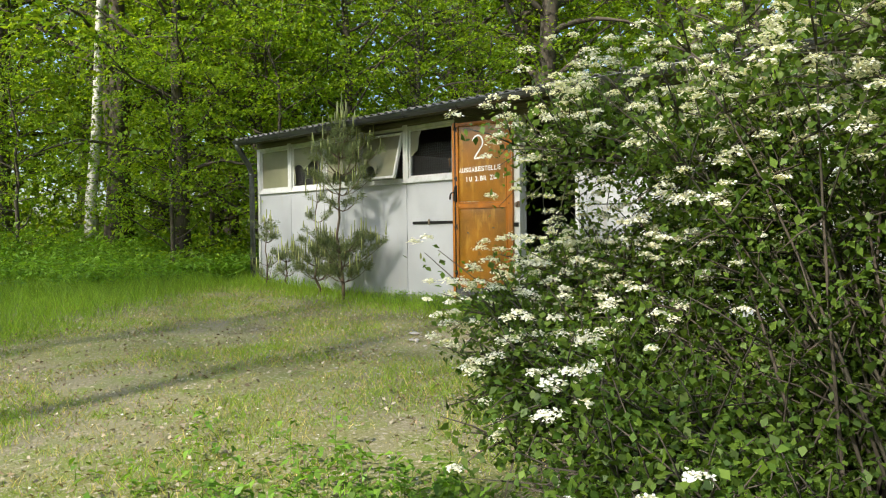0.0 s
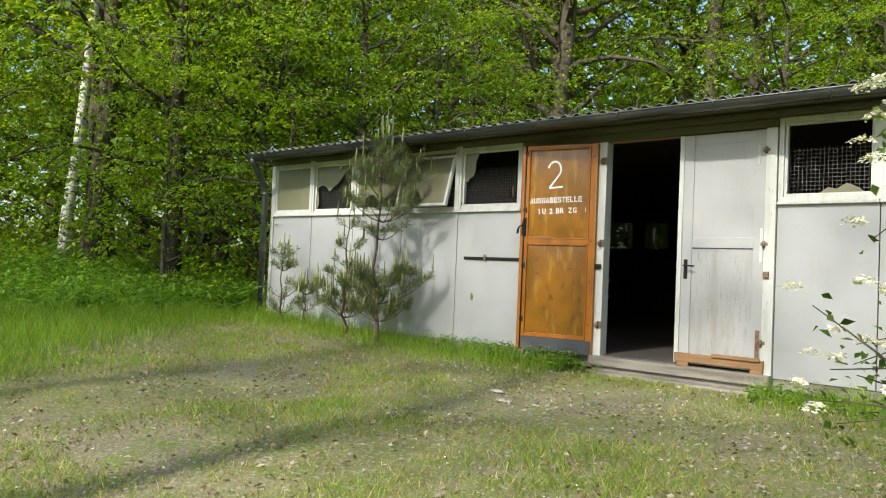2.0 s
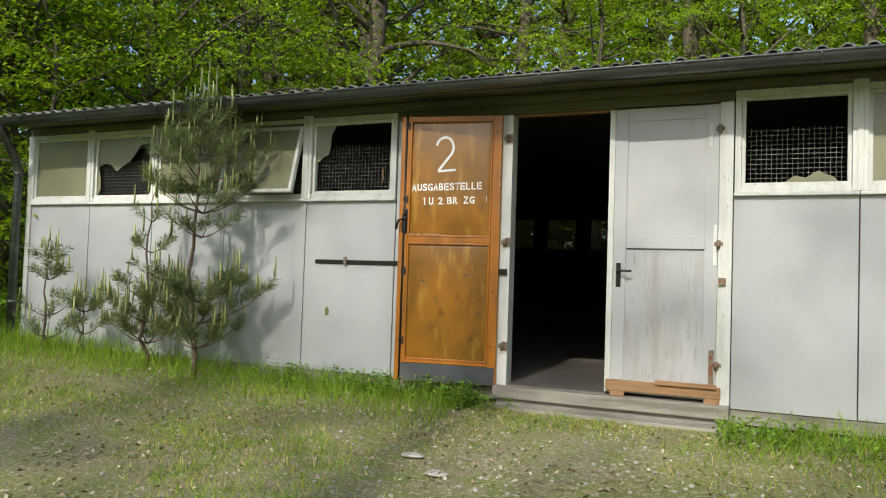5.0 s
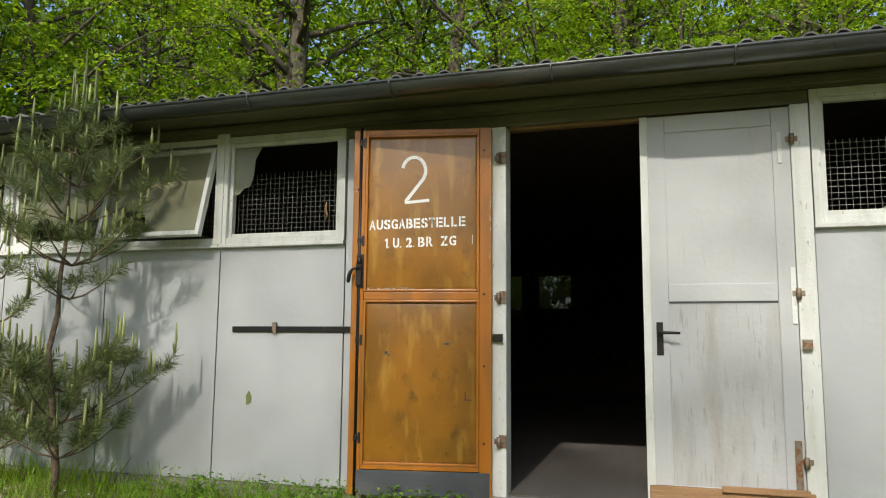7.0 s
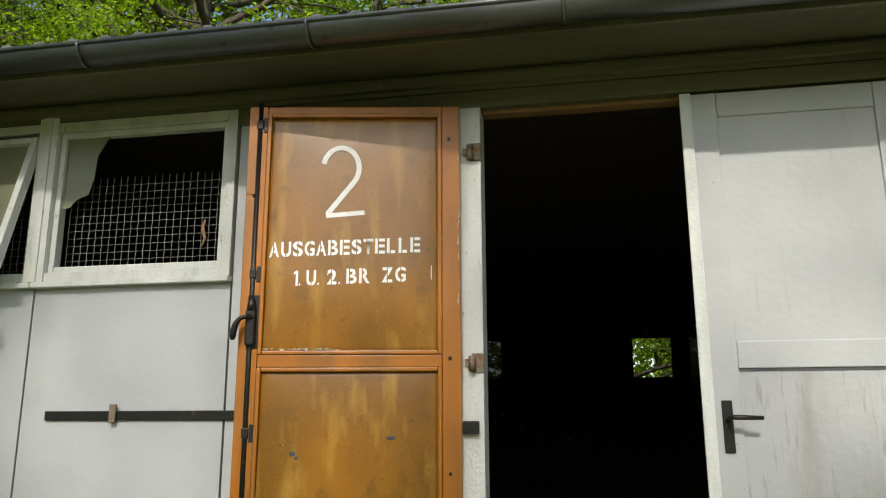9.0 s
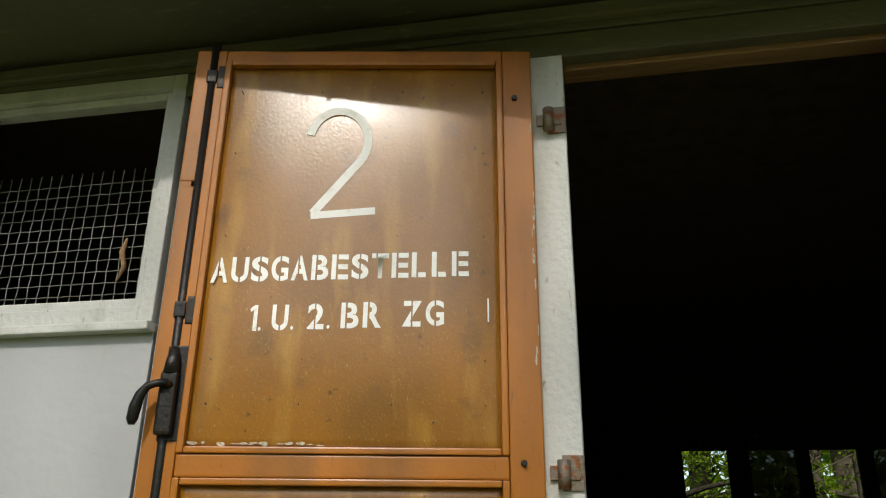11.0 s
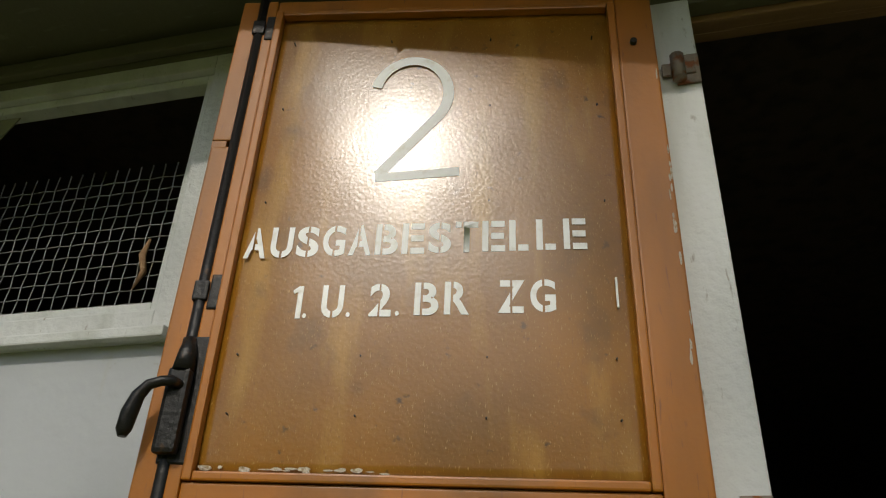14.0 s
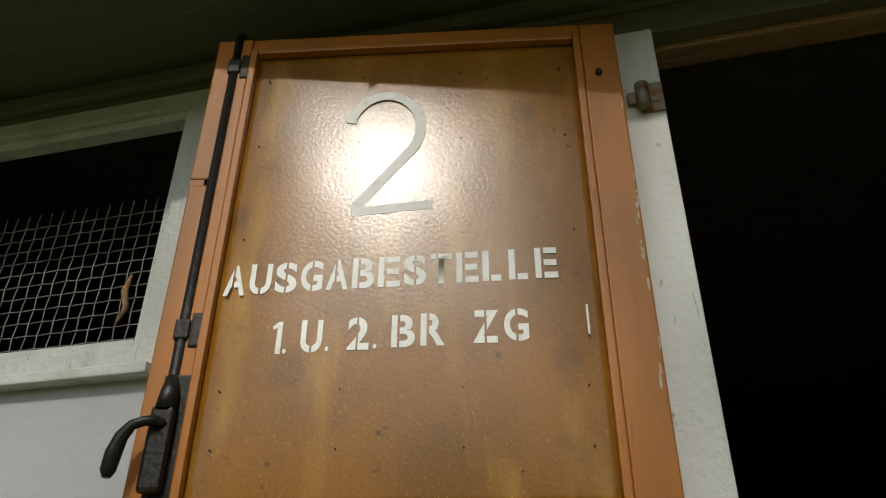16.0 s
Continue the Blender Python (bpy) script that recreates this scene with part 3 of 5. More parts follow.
def grey_door():
    d = thing("door_2", (XO1, YF, FLOOR), "closed pale grey panelled door leaf, stained near its foot", "door", kind="structure")
    x0, x1, y0, y1, z0, z1 = XO1, XP - 0.092, YF - 0.02, YF + 0.022, FLOOR + 0.015, 3.19
    part("stile", boxes([(x0, x0 + 0.115, y0, y1, z0, z1)], 0.004), M_DOORGREY, d)
    part("stile", boxes([(x1 - 0.085, x1, y0, y1, z0, z1)], 0.004), M_DOORGREY, d)
    for a, b in ((z0, z0 + 0.09), (2.205, 2.295), (3.10, z1)):
        part("rail", boxes([(x0 + 0.116, x1 - 0.086, y0 + 0.003, y1, a, b)], 0.003), M_DOORGREY, d)
    for a, b in ((z0 + 0.088, 2.207), (2.293, 3.102)):
        part("door_panel", boxes([(x0 + 0.112, x1 - 0.082, y0 + 0.012, y1 - 0.004, a, b)]), M_DOORSTAIN if a < 2 else M_DOORGREY, d)
    # the shadow line under the middle rail, drawn as a thin dark strip, not recessed
    part("groove_strip", boxes([(x0 + 0.117, x1 - 0.087, y0 + 0.008, y0 + 0.0115, 2.196, 2.2045)]), M_KICK, d)
    part("cover_strip", boxes([(x0 - 0.012, x0 + 0.028, y0 - 0.014, y0 - 0.0005, z0, z1)], 0.003), M_WHITE, d)
    bm = boxes([(x0 + 0.050, x0 + 0.084, y0 - 0.006, y0, 1.93, 2.10)], 0.003)
    lever(bm, x0 + 0.067, y0 - 0.004, 2.045, 1)
    part("handle", bm, M_BLACKIRON, d, "dark iron lever handle on a long plate")
    for z in (3.02, 2.24, 1.43):
        hinge_part(d, x1 + 0.005, z, y0 - 0.002)
    part("strap", boxes([(x1 - 0.062, x1 - 0.040, y0 - 0.008, y0 - 0.0005, 2.90, 3.06)], 0.002), M_WHITE, d)
    part("strap", boxes([(x1 - 0.028, x1 - 0.004, y0 - 0.008, y0 - 0.0005, 2.09, 2.37)], 0.002), M_WHITE, d)
    part("bolt", boxes([(x1 + 0.01, x1 + 0.055, y0 - 0.034, y0 - 0.008, 1.965, 2.015)], 0.004), M_RUST, d)
    part("corner_iron", boxes([(x1 - 0.045, x1 - 0.012, y0 - 0.008, y0 - 0.0005, 1.30, 1.53)], 0.002), M_RUST, d, "brown rusted corner iron")
    part("weather_board", boxes([(x0 + 0.0, x1 + 0.035, y0 - 0.035, y0 - 0.001, FLOOR + 0.03, FLOOR + 0.105)], 0.005), M_BROWNWOOD, d, "raw brown weather board")
    for a, b, low in ((x0 + 0.03, x0 + 0.13, -0.10), (x1 - 0.07, x1 + 0.03, -0.14)):
        part("end_block", boxes([(a, b, y0 - 0.034, y0 - 0.002, FLOOR + low, FLOOR + 0.029)], 0.004), M_BROWNWOOD, d)
    part("drip_rail", boxes([(x0 + 0.34, x1 + 0.01, y0 - 0.055, y0 - 0.036, FLOOR + 0.095, FLOOR + 0.125)], 0.004), M_BROWNWOOD, d)


grey_door()


def glyph(ch, x0, x1, z0, z1, cuts, y, bold=0.03):
    """A stencilled letter from the built-in font, stretched to its box, with the bridges of the stencil left out."""
    cu = bpy.data.curves.new("letter", "FONT")
    cu.body, cu.size, cu.offset, cu.fill_mode = ch, 1.0, bold, "BOTH"
    ob = bpy.data.objects.new("letter", cu)
    scene.collection.objects.link(ob)
    bpy.context.view_layer.update()
    me = bpy.data.meshes.new_from_object(ob.evaluated_get(bpy.context.evaluated_depsgraph_get()))
    bpy.data.objects.remove(ob)
    bm = bmesh.new()
    bm.from_mesh(me)
    bpy.data.meshes.remove(me)
    lo = [min(v.co[i] for v in bm.verts) for i in (0, 1)]
    hi = [max(v.co[i] for v in bm.verts) for i in (0, 1)]
    for v in bm.verts:
        u, w = (v.co.x - lo[0]) / (hi[0] - lo[0]), (v.co.y - lo[1]) / (hi[1] - lo[1])
        v.co = (u, 0, w)
    for axis, c, half in cuts:
        nrm = Vector((1, 0, 0)) if axis == "x" else Vector((0, 0, 1))
        for s in (-half, half):
            bmesh.ops.bisect_plane(bm, geom=bm.verts[:] + bm.edges[:] + bm.faces[:], plane_co=nrm * (c + s), plane_no=nrm)
        k = 0 if axis == "x" else 2
        gone = [f for f in bm.faces if abs(f.calc_center_median()[k] - c) < half]
        bmesh.ops.delete(bm, geom=gone, context="FACES")
    for v in bm.verts:
        v.co = (x0 + v.co.x * (x1 - x0), y, z0 + v.co.z * (z1 - z0))
    return bm


STENCIL = {"A": [("x", 0.42, 0.045)], "U": [("x", 0.5, 0.05)], "S": [("x", 0.5, 0.045)], "G": [("x", 0.52, 0.045)], "B": [("x", 0.30, 0.05)], "E": [("x", 0.33, 0.06)],
           "T": [("x", 0.30, 0.05)], "L": [("x", 0.40, 0.06)], "R": [("x", 0.30, 0.05)], "2": [("x", 0.45, 0.04)], "Z": [("x", 0.5, 0.04)], "1": [], ".": []}


def ochre_door():
    """The leaf is laid out parallel to the wall and then turned about its hinge side, where it stands ajar of the wall."""
    HX, HY = -4.655, 6.894
    d = thing("door_1", (HX, HY, 1.16), "ochre varnished door swung wide open, lettered in white", "door", kind="structure")
    x0, x1, y0, y1, z0, z1 = HX - 0.718, HX + 0.068, HY - 0.001, HY + 0.042, 1.162, 3.190
    part("stile", boxes([(x0, x0 + 0.034, y0, y1, z0, 2.836)], 0.004), M_ORANGE_RAIL, d)
    part("stile", boxes([(x0, x0 + 0.034, y0 - 0.001, y1, 2.848, z1)], 0.003), M_ORANGE_RAIL, d)
    part("splice", boxes([(x0, x0 + 0.026, y0 + 0.001, y1 - 0.002, 2.834, 2.850)]), M_ORANGE_RAIL, d)
    part("stile", boxes([(x0 + 0.050, x0 + 0.070, y0 - 0.002, y1, z0, z1)], 0.003), M_ORANGE_RAIL, d)
    # black strip filling the gap between the stiles behind the bolt rod
    part("groove_strip", boxes([(x0 + 0.033, x0 + 0.051, y0 + 0.014, y1 - 0.001, z0, z1)]), M_BLACKIRON, d)
    part("stile", boxes([(x1 - 0.067, x1, y0, y1, z0, z1)], 0.004), M_ORANGE_RAIL, d)
    px0, px1 = x0 + 0.071, x1 - 0.068
    part("rail", boxes([(px0, px1, y0, y1 - 0.001, 3.161, z1)], 0.003), M_ORANGE_RAIL, d)
    part("rail", boxes([(px0, px1, y0, y1 - 0.001, 2.219, 2.263)], 0.004), M_ORANGE_RAIL, d)
    part("rail", boxes([(px0, px1, y0, y1 - 0.001, 1.300, 1.326)], 0.004), M_ORANGE_RAIL, d)
    for a, b in ((2.264, 3.160), (1.327, 2.218)):
        bm = bmesh.new()
        nx, nz = 24, 30
        rows = [[bm.verts.new((px0 + (px1 - px0) * i / nx, y0 + 0.012 + 0.0008 * noise.noise((i * 0.20, k * 0.18, a)) - 0.011 * (1 - abs(2 * i / nx - 1) ** 7) * (1 - abs(2 * k / nz - 1) ** 3), a + (b - a) * k / nz)) for i in range(nx + 1)] for k in range(nz + 1)]
        for r, s in zip(rows, rows[1:]):
            for i in range(nx):
                bm.faces.new((r[i], r[i + 1], s[i + 1], s[i])).smooth = True
        got = bmesh.ops.extrude_face_region(bm, geom=bm.faces[:])
        bmesh.ops.translate(bm, verts=[v for v in got["geom"] if isinstance(v, bmesh.types.BMVert)], vec=(0, 0.012, 0))
        sheet = part("door_panel", bm, M_ORANGE, d, "glossy ochre plywood panel, slightly bulged")
        top_sheet = sheet if a > 2 else top_sheet
        for bar in ((px0, px0 + 0.014, a, b), (px1 - 0.014, px1, a, b), (px0 + 0.015, px1 - 0.015, a, a + 0.013), (px0 + 0.015, px1 - 0.015, b - 0.013, b)):
            part("bead", boxes([(bar[0], bar[1], y0 - 0.006, y0 + 0.012, bar[2], bar[3])], 0.003), M_ORANGE_RAIL, d)
    part("kick_board", boxes([(px0 - 0.03, x1 - 0.01, y0 - 0.004, y1 - 0.003, z0 + 0.004, 1.297)], 0.003), M_KICK, d, "dark grey kick board")
    # flaked pale paint along the panel's foot and the hinge stile's edge
    frng = random.Random(8)
    for k in range(22):
        x = px0 + 0.02 + frng.random() ** 1.5 * 0.26
        z = 2.279 + 0.006 * frng.random()
        w, h = 0.003 + 0.008 * frng.random(), 0.001 + 0.003 * frng.random()
        ring = [(x + w * math.cos(q) * (0.7 + 0.4 * frng.random()), z + h * math.sin(q) * (0.6 + 0.5 * frng.random())) for q in (j * math.pi / 5 for j in range(10))]
        part("paint_flake", outline_pane(ring, y0 + 0.0065 - 0.00005 * k, 0.002), M_FLAKE, d)
    for k in range(18):
        x, z = x1 - 0.007 * frng.random() - 0.003, 2.45 + 0.55 * frng.random()
        w, h = 0.001 + 0.0013 * frng.random(), 0.004 + 0.012 * frng.random()
        ring = [(x + w * math.cos(q) * (0.7 + 0.4 * frng.random()), z + h * math.sin(q) * (0.6 + 0.5 * frng.random())) for q in (j * math.pi / 4 for j in range(8))]
        part("paint_flake", outline_pane(ring, y0 - 0.0007 - 0.00003 * k, 0.002), M_FLAKE, d)
    # bolt rod, handle, latch
    xr = x0 - 0.016
    bm = bmesh.new()
    tube(bm, [(xr + 0.058, y0 + 0.004, 1.16), (xr + 0.058, y0 + 0.004, 3.205)], [0.011, 0.011], 8)
    part("bolt_rod", bm, M_BLACKIRON, d, "black iron bolt rod")
    for z in (3.10, 2.535, 1.98, 1.45):
        part("rod_guide", boxes([(xr + 0.046, xr + 0.070, y0 - 0.008, y0 + 0.012, z, z + 0.034), (xr + 0.071, xr + 0.088, y0 - 0.005, y0 + 0.002, z - 0.014, z + 0.046)], 0.003), M_BLACKIRON, d)
    part("latch_plate", boxes([(xr + 0.046, xr + 0.090, y0 - 0.005, y0 + 0.006, 2.285, 2.475)], 0.003), M_BLACKIRON, d)
    bm = boxes([(xr + 0.044, xr + 0.078, y0 - 0.026, y0 - 0.006, 2.295, 2.420)], 0.007)
    tube(bm, [(xr + 0.062, y0 - 0.014, 2.415), (xr + 0.062, y0 - 0.012, 2.445), (xr + 0.060, y0 - 0.006, 2.470)], [0.017, 0.014, 0.009], 10)
    part("latch_box", bm, M_BLACKIRON, d, "tapered black iron latch box")
    bm = bmesh.new()
    tube(bm, [(xr + 0.066, y0 - 0.022, 2.392), (xr + 0.058, y0 - 0.036, 2.394), (xr + 0.046, y0 - 0.040, 2.392), (xr + 0.030, y0 - 0.042, 2.386), (xr + 0.018, y0 - 0.042, 2.370), (xr + 0.011, y0 - 0.041, 2.346), (xr + 0.008, y0 - 0.040, 2.322), (xr + 0.008, y0 - 0.040, 2.312)], [0.008, 0.008, 0.0075, 0.008, 0.010, 0.012, 0.011, 0.006], 10)
    part("handle", bm, M_BLACKIRON, d, "black curved bolt handle")
    for z in (3.02, 2.235, 1.46):
        hinge_part(bpy.data.objects["door_frame"], XJ + 0.062, z, y=YF - 0.03)
    part("catch", boxes([(XJ + 0.028, XJ + 0.083, YF - 0.052, YF - 0.028, 1.99, 2.035)], 0.003), M_BLACKIRON, bpy.data.objects["door_frame"])
    for x in (x1 - 0.040,):
        for z in (3.06, 2.25, 1.86, 1.45):
            bm = bmesh.new()
            tube(bm, [(x, y0 - 0.008, z), (x, y0 + 0.002, z)], [0.006, 0.007], 8)
            part("bolt_head", bm, M_BLACKIRON, d)
    for i, z in enumerate((3.08, 2.92, 2.72, 2.45, 2.36)):
        for j in range(4):
            x = px0 + 0.045 + (px1 - px0 - 0.09) * j / 3 + 0.01 * noise.noise((i, j, 2.0))
            bm = bmesh.new()
            tube(bm, [(x, y0 + 0.001, z + 0.012 * noise.noise((j, i, 5.0))), (x, y0 + 0.012, z + 0.012 * noise.noise((j, i, 5.0)))], [0.0014, 0.0014], 6)
            part("nail_head", bm, M_BLACKIRON, top_sheet)
    for x, z, w, h in ((HX - 0.512, 1.928, 0.020, 0.016), (HX - 0.176, 1.980, 0.028, 0.012), (HX - 0.058, 1.678, 0.040, 0.005), (HX - 0.074, 1.70, 0.005, 0.05), (HX - 0.498, 1.914, 0.012, 0.012)):
        part("dent", boxes([(x - w / 2, x + w / 2, y0 - 0.0005, y0 + 0.008, z - h / 2, z + h / 2)], 0.002), M_KICK, d)
    # lettering
    yl = y0 + 0.0006
    bm = bmesh.new()
    path = [(-0.089 + 0.066 * math.cos(a), 0.184 + 0.079 * math.sin(a)) for a in (radians(168 - 218 * k / 22) for k in range(23))]
    path += [(path[-1][0] + (-0.136 - path[-1][0]) * k / 6, path[-1][1] + (0.008 - path[-1][1]) * k / 6) for k in range(1, 7)]
    for line, w in ((path, 0.019), ([(-0.140, 0.002), (0.0, 0.014)], 0.017)):
        left, right = [], []
        for i, p in enumerate(line):
            q, r = line[max(i - 1, 0)], line[min(i + 1, len(line) - 1)]
            t = Vector((r[0] - q[0], r[1] - q[1])).normalized()
            left.append(bm.verts.new((HX - 0.281 + p[0] - t.y * w / 2, yl - (0.0003 if len(line) == 2 else 0), 2.764 + p[1] + t.x * w / 2)))
            right.append(bm.verts.new((HX - 0.281 + p[0] + t.y * w / 2, yl - (0.0003 if len(line) == 2 else 0), 2.764 + p[1] - t.x * w / 2)))
        for i in range(len(line) - 1):
            bm.faces.new((left[i], left[i + 1], right[i + 1], right[i]))
    part("numeral", bm, M_LETTER, top_sheet, "large hand-painted white figure 2")
    for i, ch in enumerate("AUSGABESTELLE"):
        xa = HX - 0.622 + 0.0424 * i
        part("letter", glyph(ch, xa, xa + (0.036 if ch != "L" else 0.030), 2.612 + 0.0014 * i, 2.668 + 0.0014 * i, STENCIL[ch], yl), M_LETTER, top_sheet)
    spots = [("1", 0.002, 0.016), (".", 0.019, 0.006), ("U", 0.046, 0.034), (".", 0.085, 0.006), ("2", 0.119, 0.034), (".", 0.159, 0.006), ("B", 0.187, 0.037), ("R", 0.232, 0.038), ("Z", 0.312, 0.040), ("G", 0.360, 0.038)]
    xb = HX - 0.531
    part("letter", outline_pane([(xb + u, 2.508 + v) for u, v in ((0.008, 0.0), (0.016, 0.0), (0.016, 0.055), (0.009, 0.055), (0.0, 0.047), (0.002, 0.041), (0.008, 0.045))], yl, 0.001), M_LETTER, top_sheet)
    for ch, u, w in spots[1:]:
        h, zf = 0.055 if ch != "." else 0.008, 2.508 + 0.036 * u
        part("letter", glyph(ch, xb + 1.012 * u, xb + 1.012 * u + w, zf, zf + h, STENCIL[ch], yl), M_LETTER, top_sheet)
    part("scratch", boxes([(HX - 0.039, HX - 0.036, yl - 0.0005, yl + 0.004, 2.53, 2.58)]), M_LETTER, top_sheet)
    d.rotation_euler = (0, 0, radians(10.3))


ochre_door()


def mesh_straw():
    bm = bmesh.new()
    tube(bm, [(-5.665, YF + 0.068, 2.84), (-5.672, YF + 0.066, 2.80), (-5.660, YF + 0.067, 2.76), (-5.675, YF + 0.066, 2.72)], [0.003, 0.008, 0.007, 0.002], 6)
    solo("dry_leaf", bm, M_BROWNWOOD, "curled brown dry leaf caught in the wire mesh", "leaf")


mesh_straw()


def strap_bar():
    s = thing("iron_strap", (-5.8, YF - 0.01, 2.06), "black iron locking strap bolted across the wall panel", "iron strap")
    part("bar", boxes([(-6.245, -5.41, YF - 0.012, YF - 0.001, 2.040, 2.075)], 0.003), M_BLACKIRON, s)
    part("staple", boxes([(-5.962, -5.935, YF - 0.024, YF - 0.0125, 2.03, 2.10)], 0.003), M_RUST, s)


strap_bar()

# ---- trees ----
def leaf_cloud(rng, centres, radii, flat, per, size, spread_up=0.75, slant=0.28):
    """Leaves in flat sprays round the centres."""
    n = len(centres) * per
    c = np.repeat(centres, per, axis=0)
    r = np.repeat(radii, per)
    ang = rng.uniform(0, 2 * np.pi, n)
    rad = np.sqrt(rng.uniform(0, 1, n)) * r
    tilt = np.repeat(rng.normal(0, slant, (len(centres), 2)), per, axis=0)
    off = np.stack([rad * np.cos(ang), rad * np.sin(ang), np.zeros(n)], axis=1)
    off[:, 2] = off[:, 0] * tilt[:, 0] + off[:, 1] * tilt[:, 1] - 0.18 * rad * rad / np.maximum(r, 0.05) + rng.normal(0, flat, n) * r
    axis = np.stack([np.cos(ang), np.sin(ang), rng.normal(-0.25, 0.3, n)], axis=1) + rng.normal(0, 0.45, (n, 3))
    normal = np.stack([rng.normal(0, spread_up, n) + tilt[:, 0] * -1, rng.normal(0, spread_up, n) - tilt[:, 1], np.ones(n)], axis=1)
    L = size * rng.uniform(0.7, 1.3, n)
    return leaves(rng, c + off, axis, normal, L, L * rng.uniform(0.5, 0.65, n))


def limb_path(rng, start, way, length, sag, n=6):
    pts = [Vector(start)]
    d = Vector(way).normalized()
    for i in range(n):
        d = (d + Vector(rng.normal(0, 0.13, 3)) + Vector((0, 0, sag))).normalized()
        pts.append(pts[-1] + d * length / n)
    return pts


def tree(name, seed, height, trunk_r, first, reach, limbs, per, size, bark, leaf, label, lean=(0, 0), sprays=5, fork=False):
    rng = np.random.default_rng(seed)
    t = thing(name, (0, 0, 0), label, "tree", "trees of the wood")
    bm = bmesh.new()
    n = 10
    stem = [Vector((lean[0] * (k / n) ** 1.5 + 0.12 * rng.normal() * k / n, lean[1] * (k / n) ** 1.5 + 0.12 * rng.normal() * k / n, -0.3 + (height + 0.3) * k / n)) for k in range(n + 1)]
    tube(bm, stem, [trunk_r * (1.35 if k == 0 else 1.0) * (1 - 0.85 * k / n) for k in range(n + 1)], 9)
    centres, radii = [], []
    for i in range(limbs):
        f = first + (1 - first) * (i + 0.5 * rng.uniform()) / limbs
        k = min(int(f * n), n - 1)
        base = stem[k].lerp(stem[k + 1], f * n - k)
        a = 2.4 * i + rng.uniform(-0.5, 0.5)
        fall = math.sin(math.pi * min(0.25 + 0.75 * (f - first) / (1 - first), 1.0)) ** 0.7
        ln = reach * (0.35 + 0.65 * fall) * rng.uniform(0.7, 1.1)
        pts = limb_path(rng, base, (math.cos(a), math.sin(a), 0.35 + 0.5 * rng.uniform()), ln, -0.05)
        r0 = trunk_r * 0.38 * (1 - 0.6 * f)
        tube(bm, pts, [r0 * (1 - 0.85 * j / 6) for j in range(7)], 5)
        for s in range(sprays):
            g = 0.25 + 0.75 * (s + rng.uniform()) / sprays
            j = min(int(g * 6), 5)
            p = pts[j].lerp(pts[j + 1], g * 6 - j)
            twig = Vector(rng.normal(0, 0.32 * ln ** 0.5, 3))
            twig.z *= 0.55
            tube(bm, [p, p + twig * 0.6 + Vector((0, 0, 0.05)), p + twig], [r0 * 0.28, r0 * 0.2, 0.004], 3)
            centres.append(p + twig)
            radii.append(rng.uniform(0.55, 1.15) * (0.6 + 0.12 * reach))
    part("trunk", bm, bark, t)
    quads = leaf_cloud(rng, np.array([tuple(c) for c in centres]), np.array(radii), 0.03, per, size, 0.42, 0.20)
    part("crown", quads_mesh("crown", quads, [leaf]), leaf, t)
    return t


def plant(kind, x, y, turn, scale=1.0):
    """Another tree of that kind, standing at x, y."""
    c = copy_thing(kind, pose(x, y, ground_z(x, y), 0, 0, turn))
    c.scale = (scale, scale, scale * (0.92 + 0.16 * ((x * 7 + y * 3) % 1)))
    return c


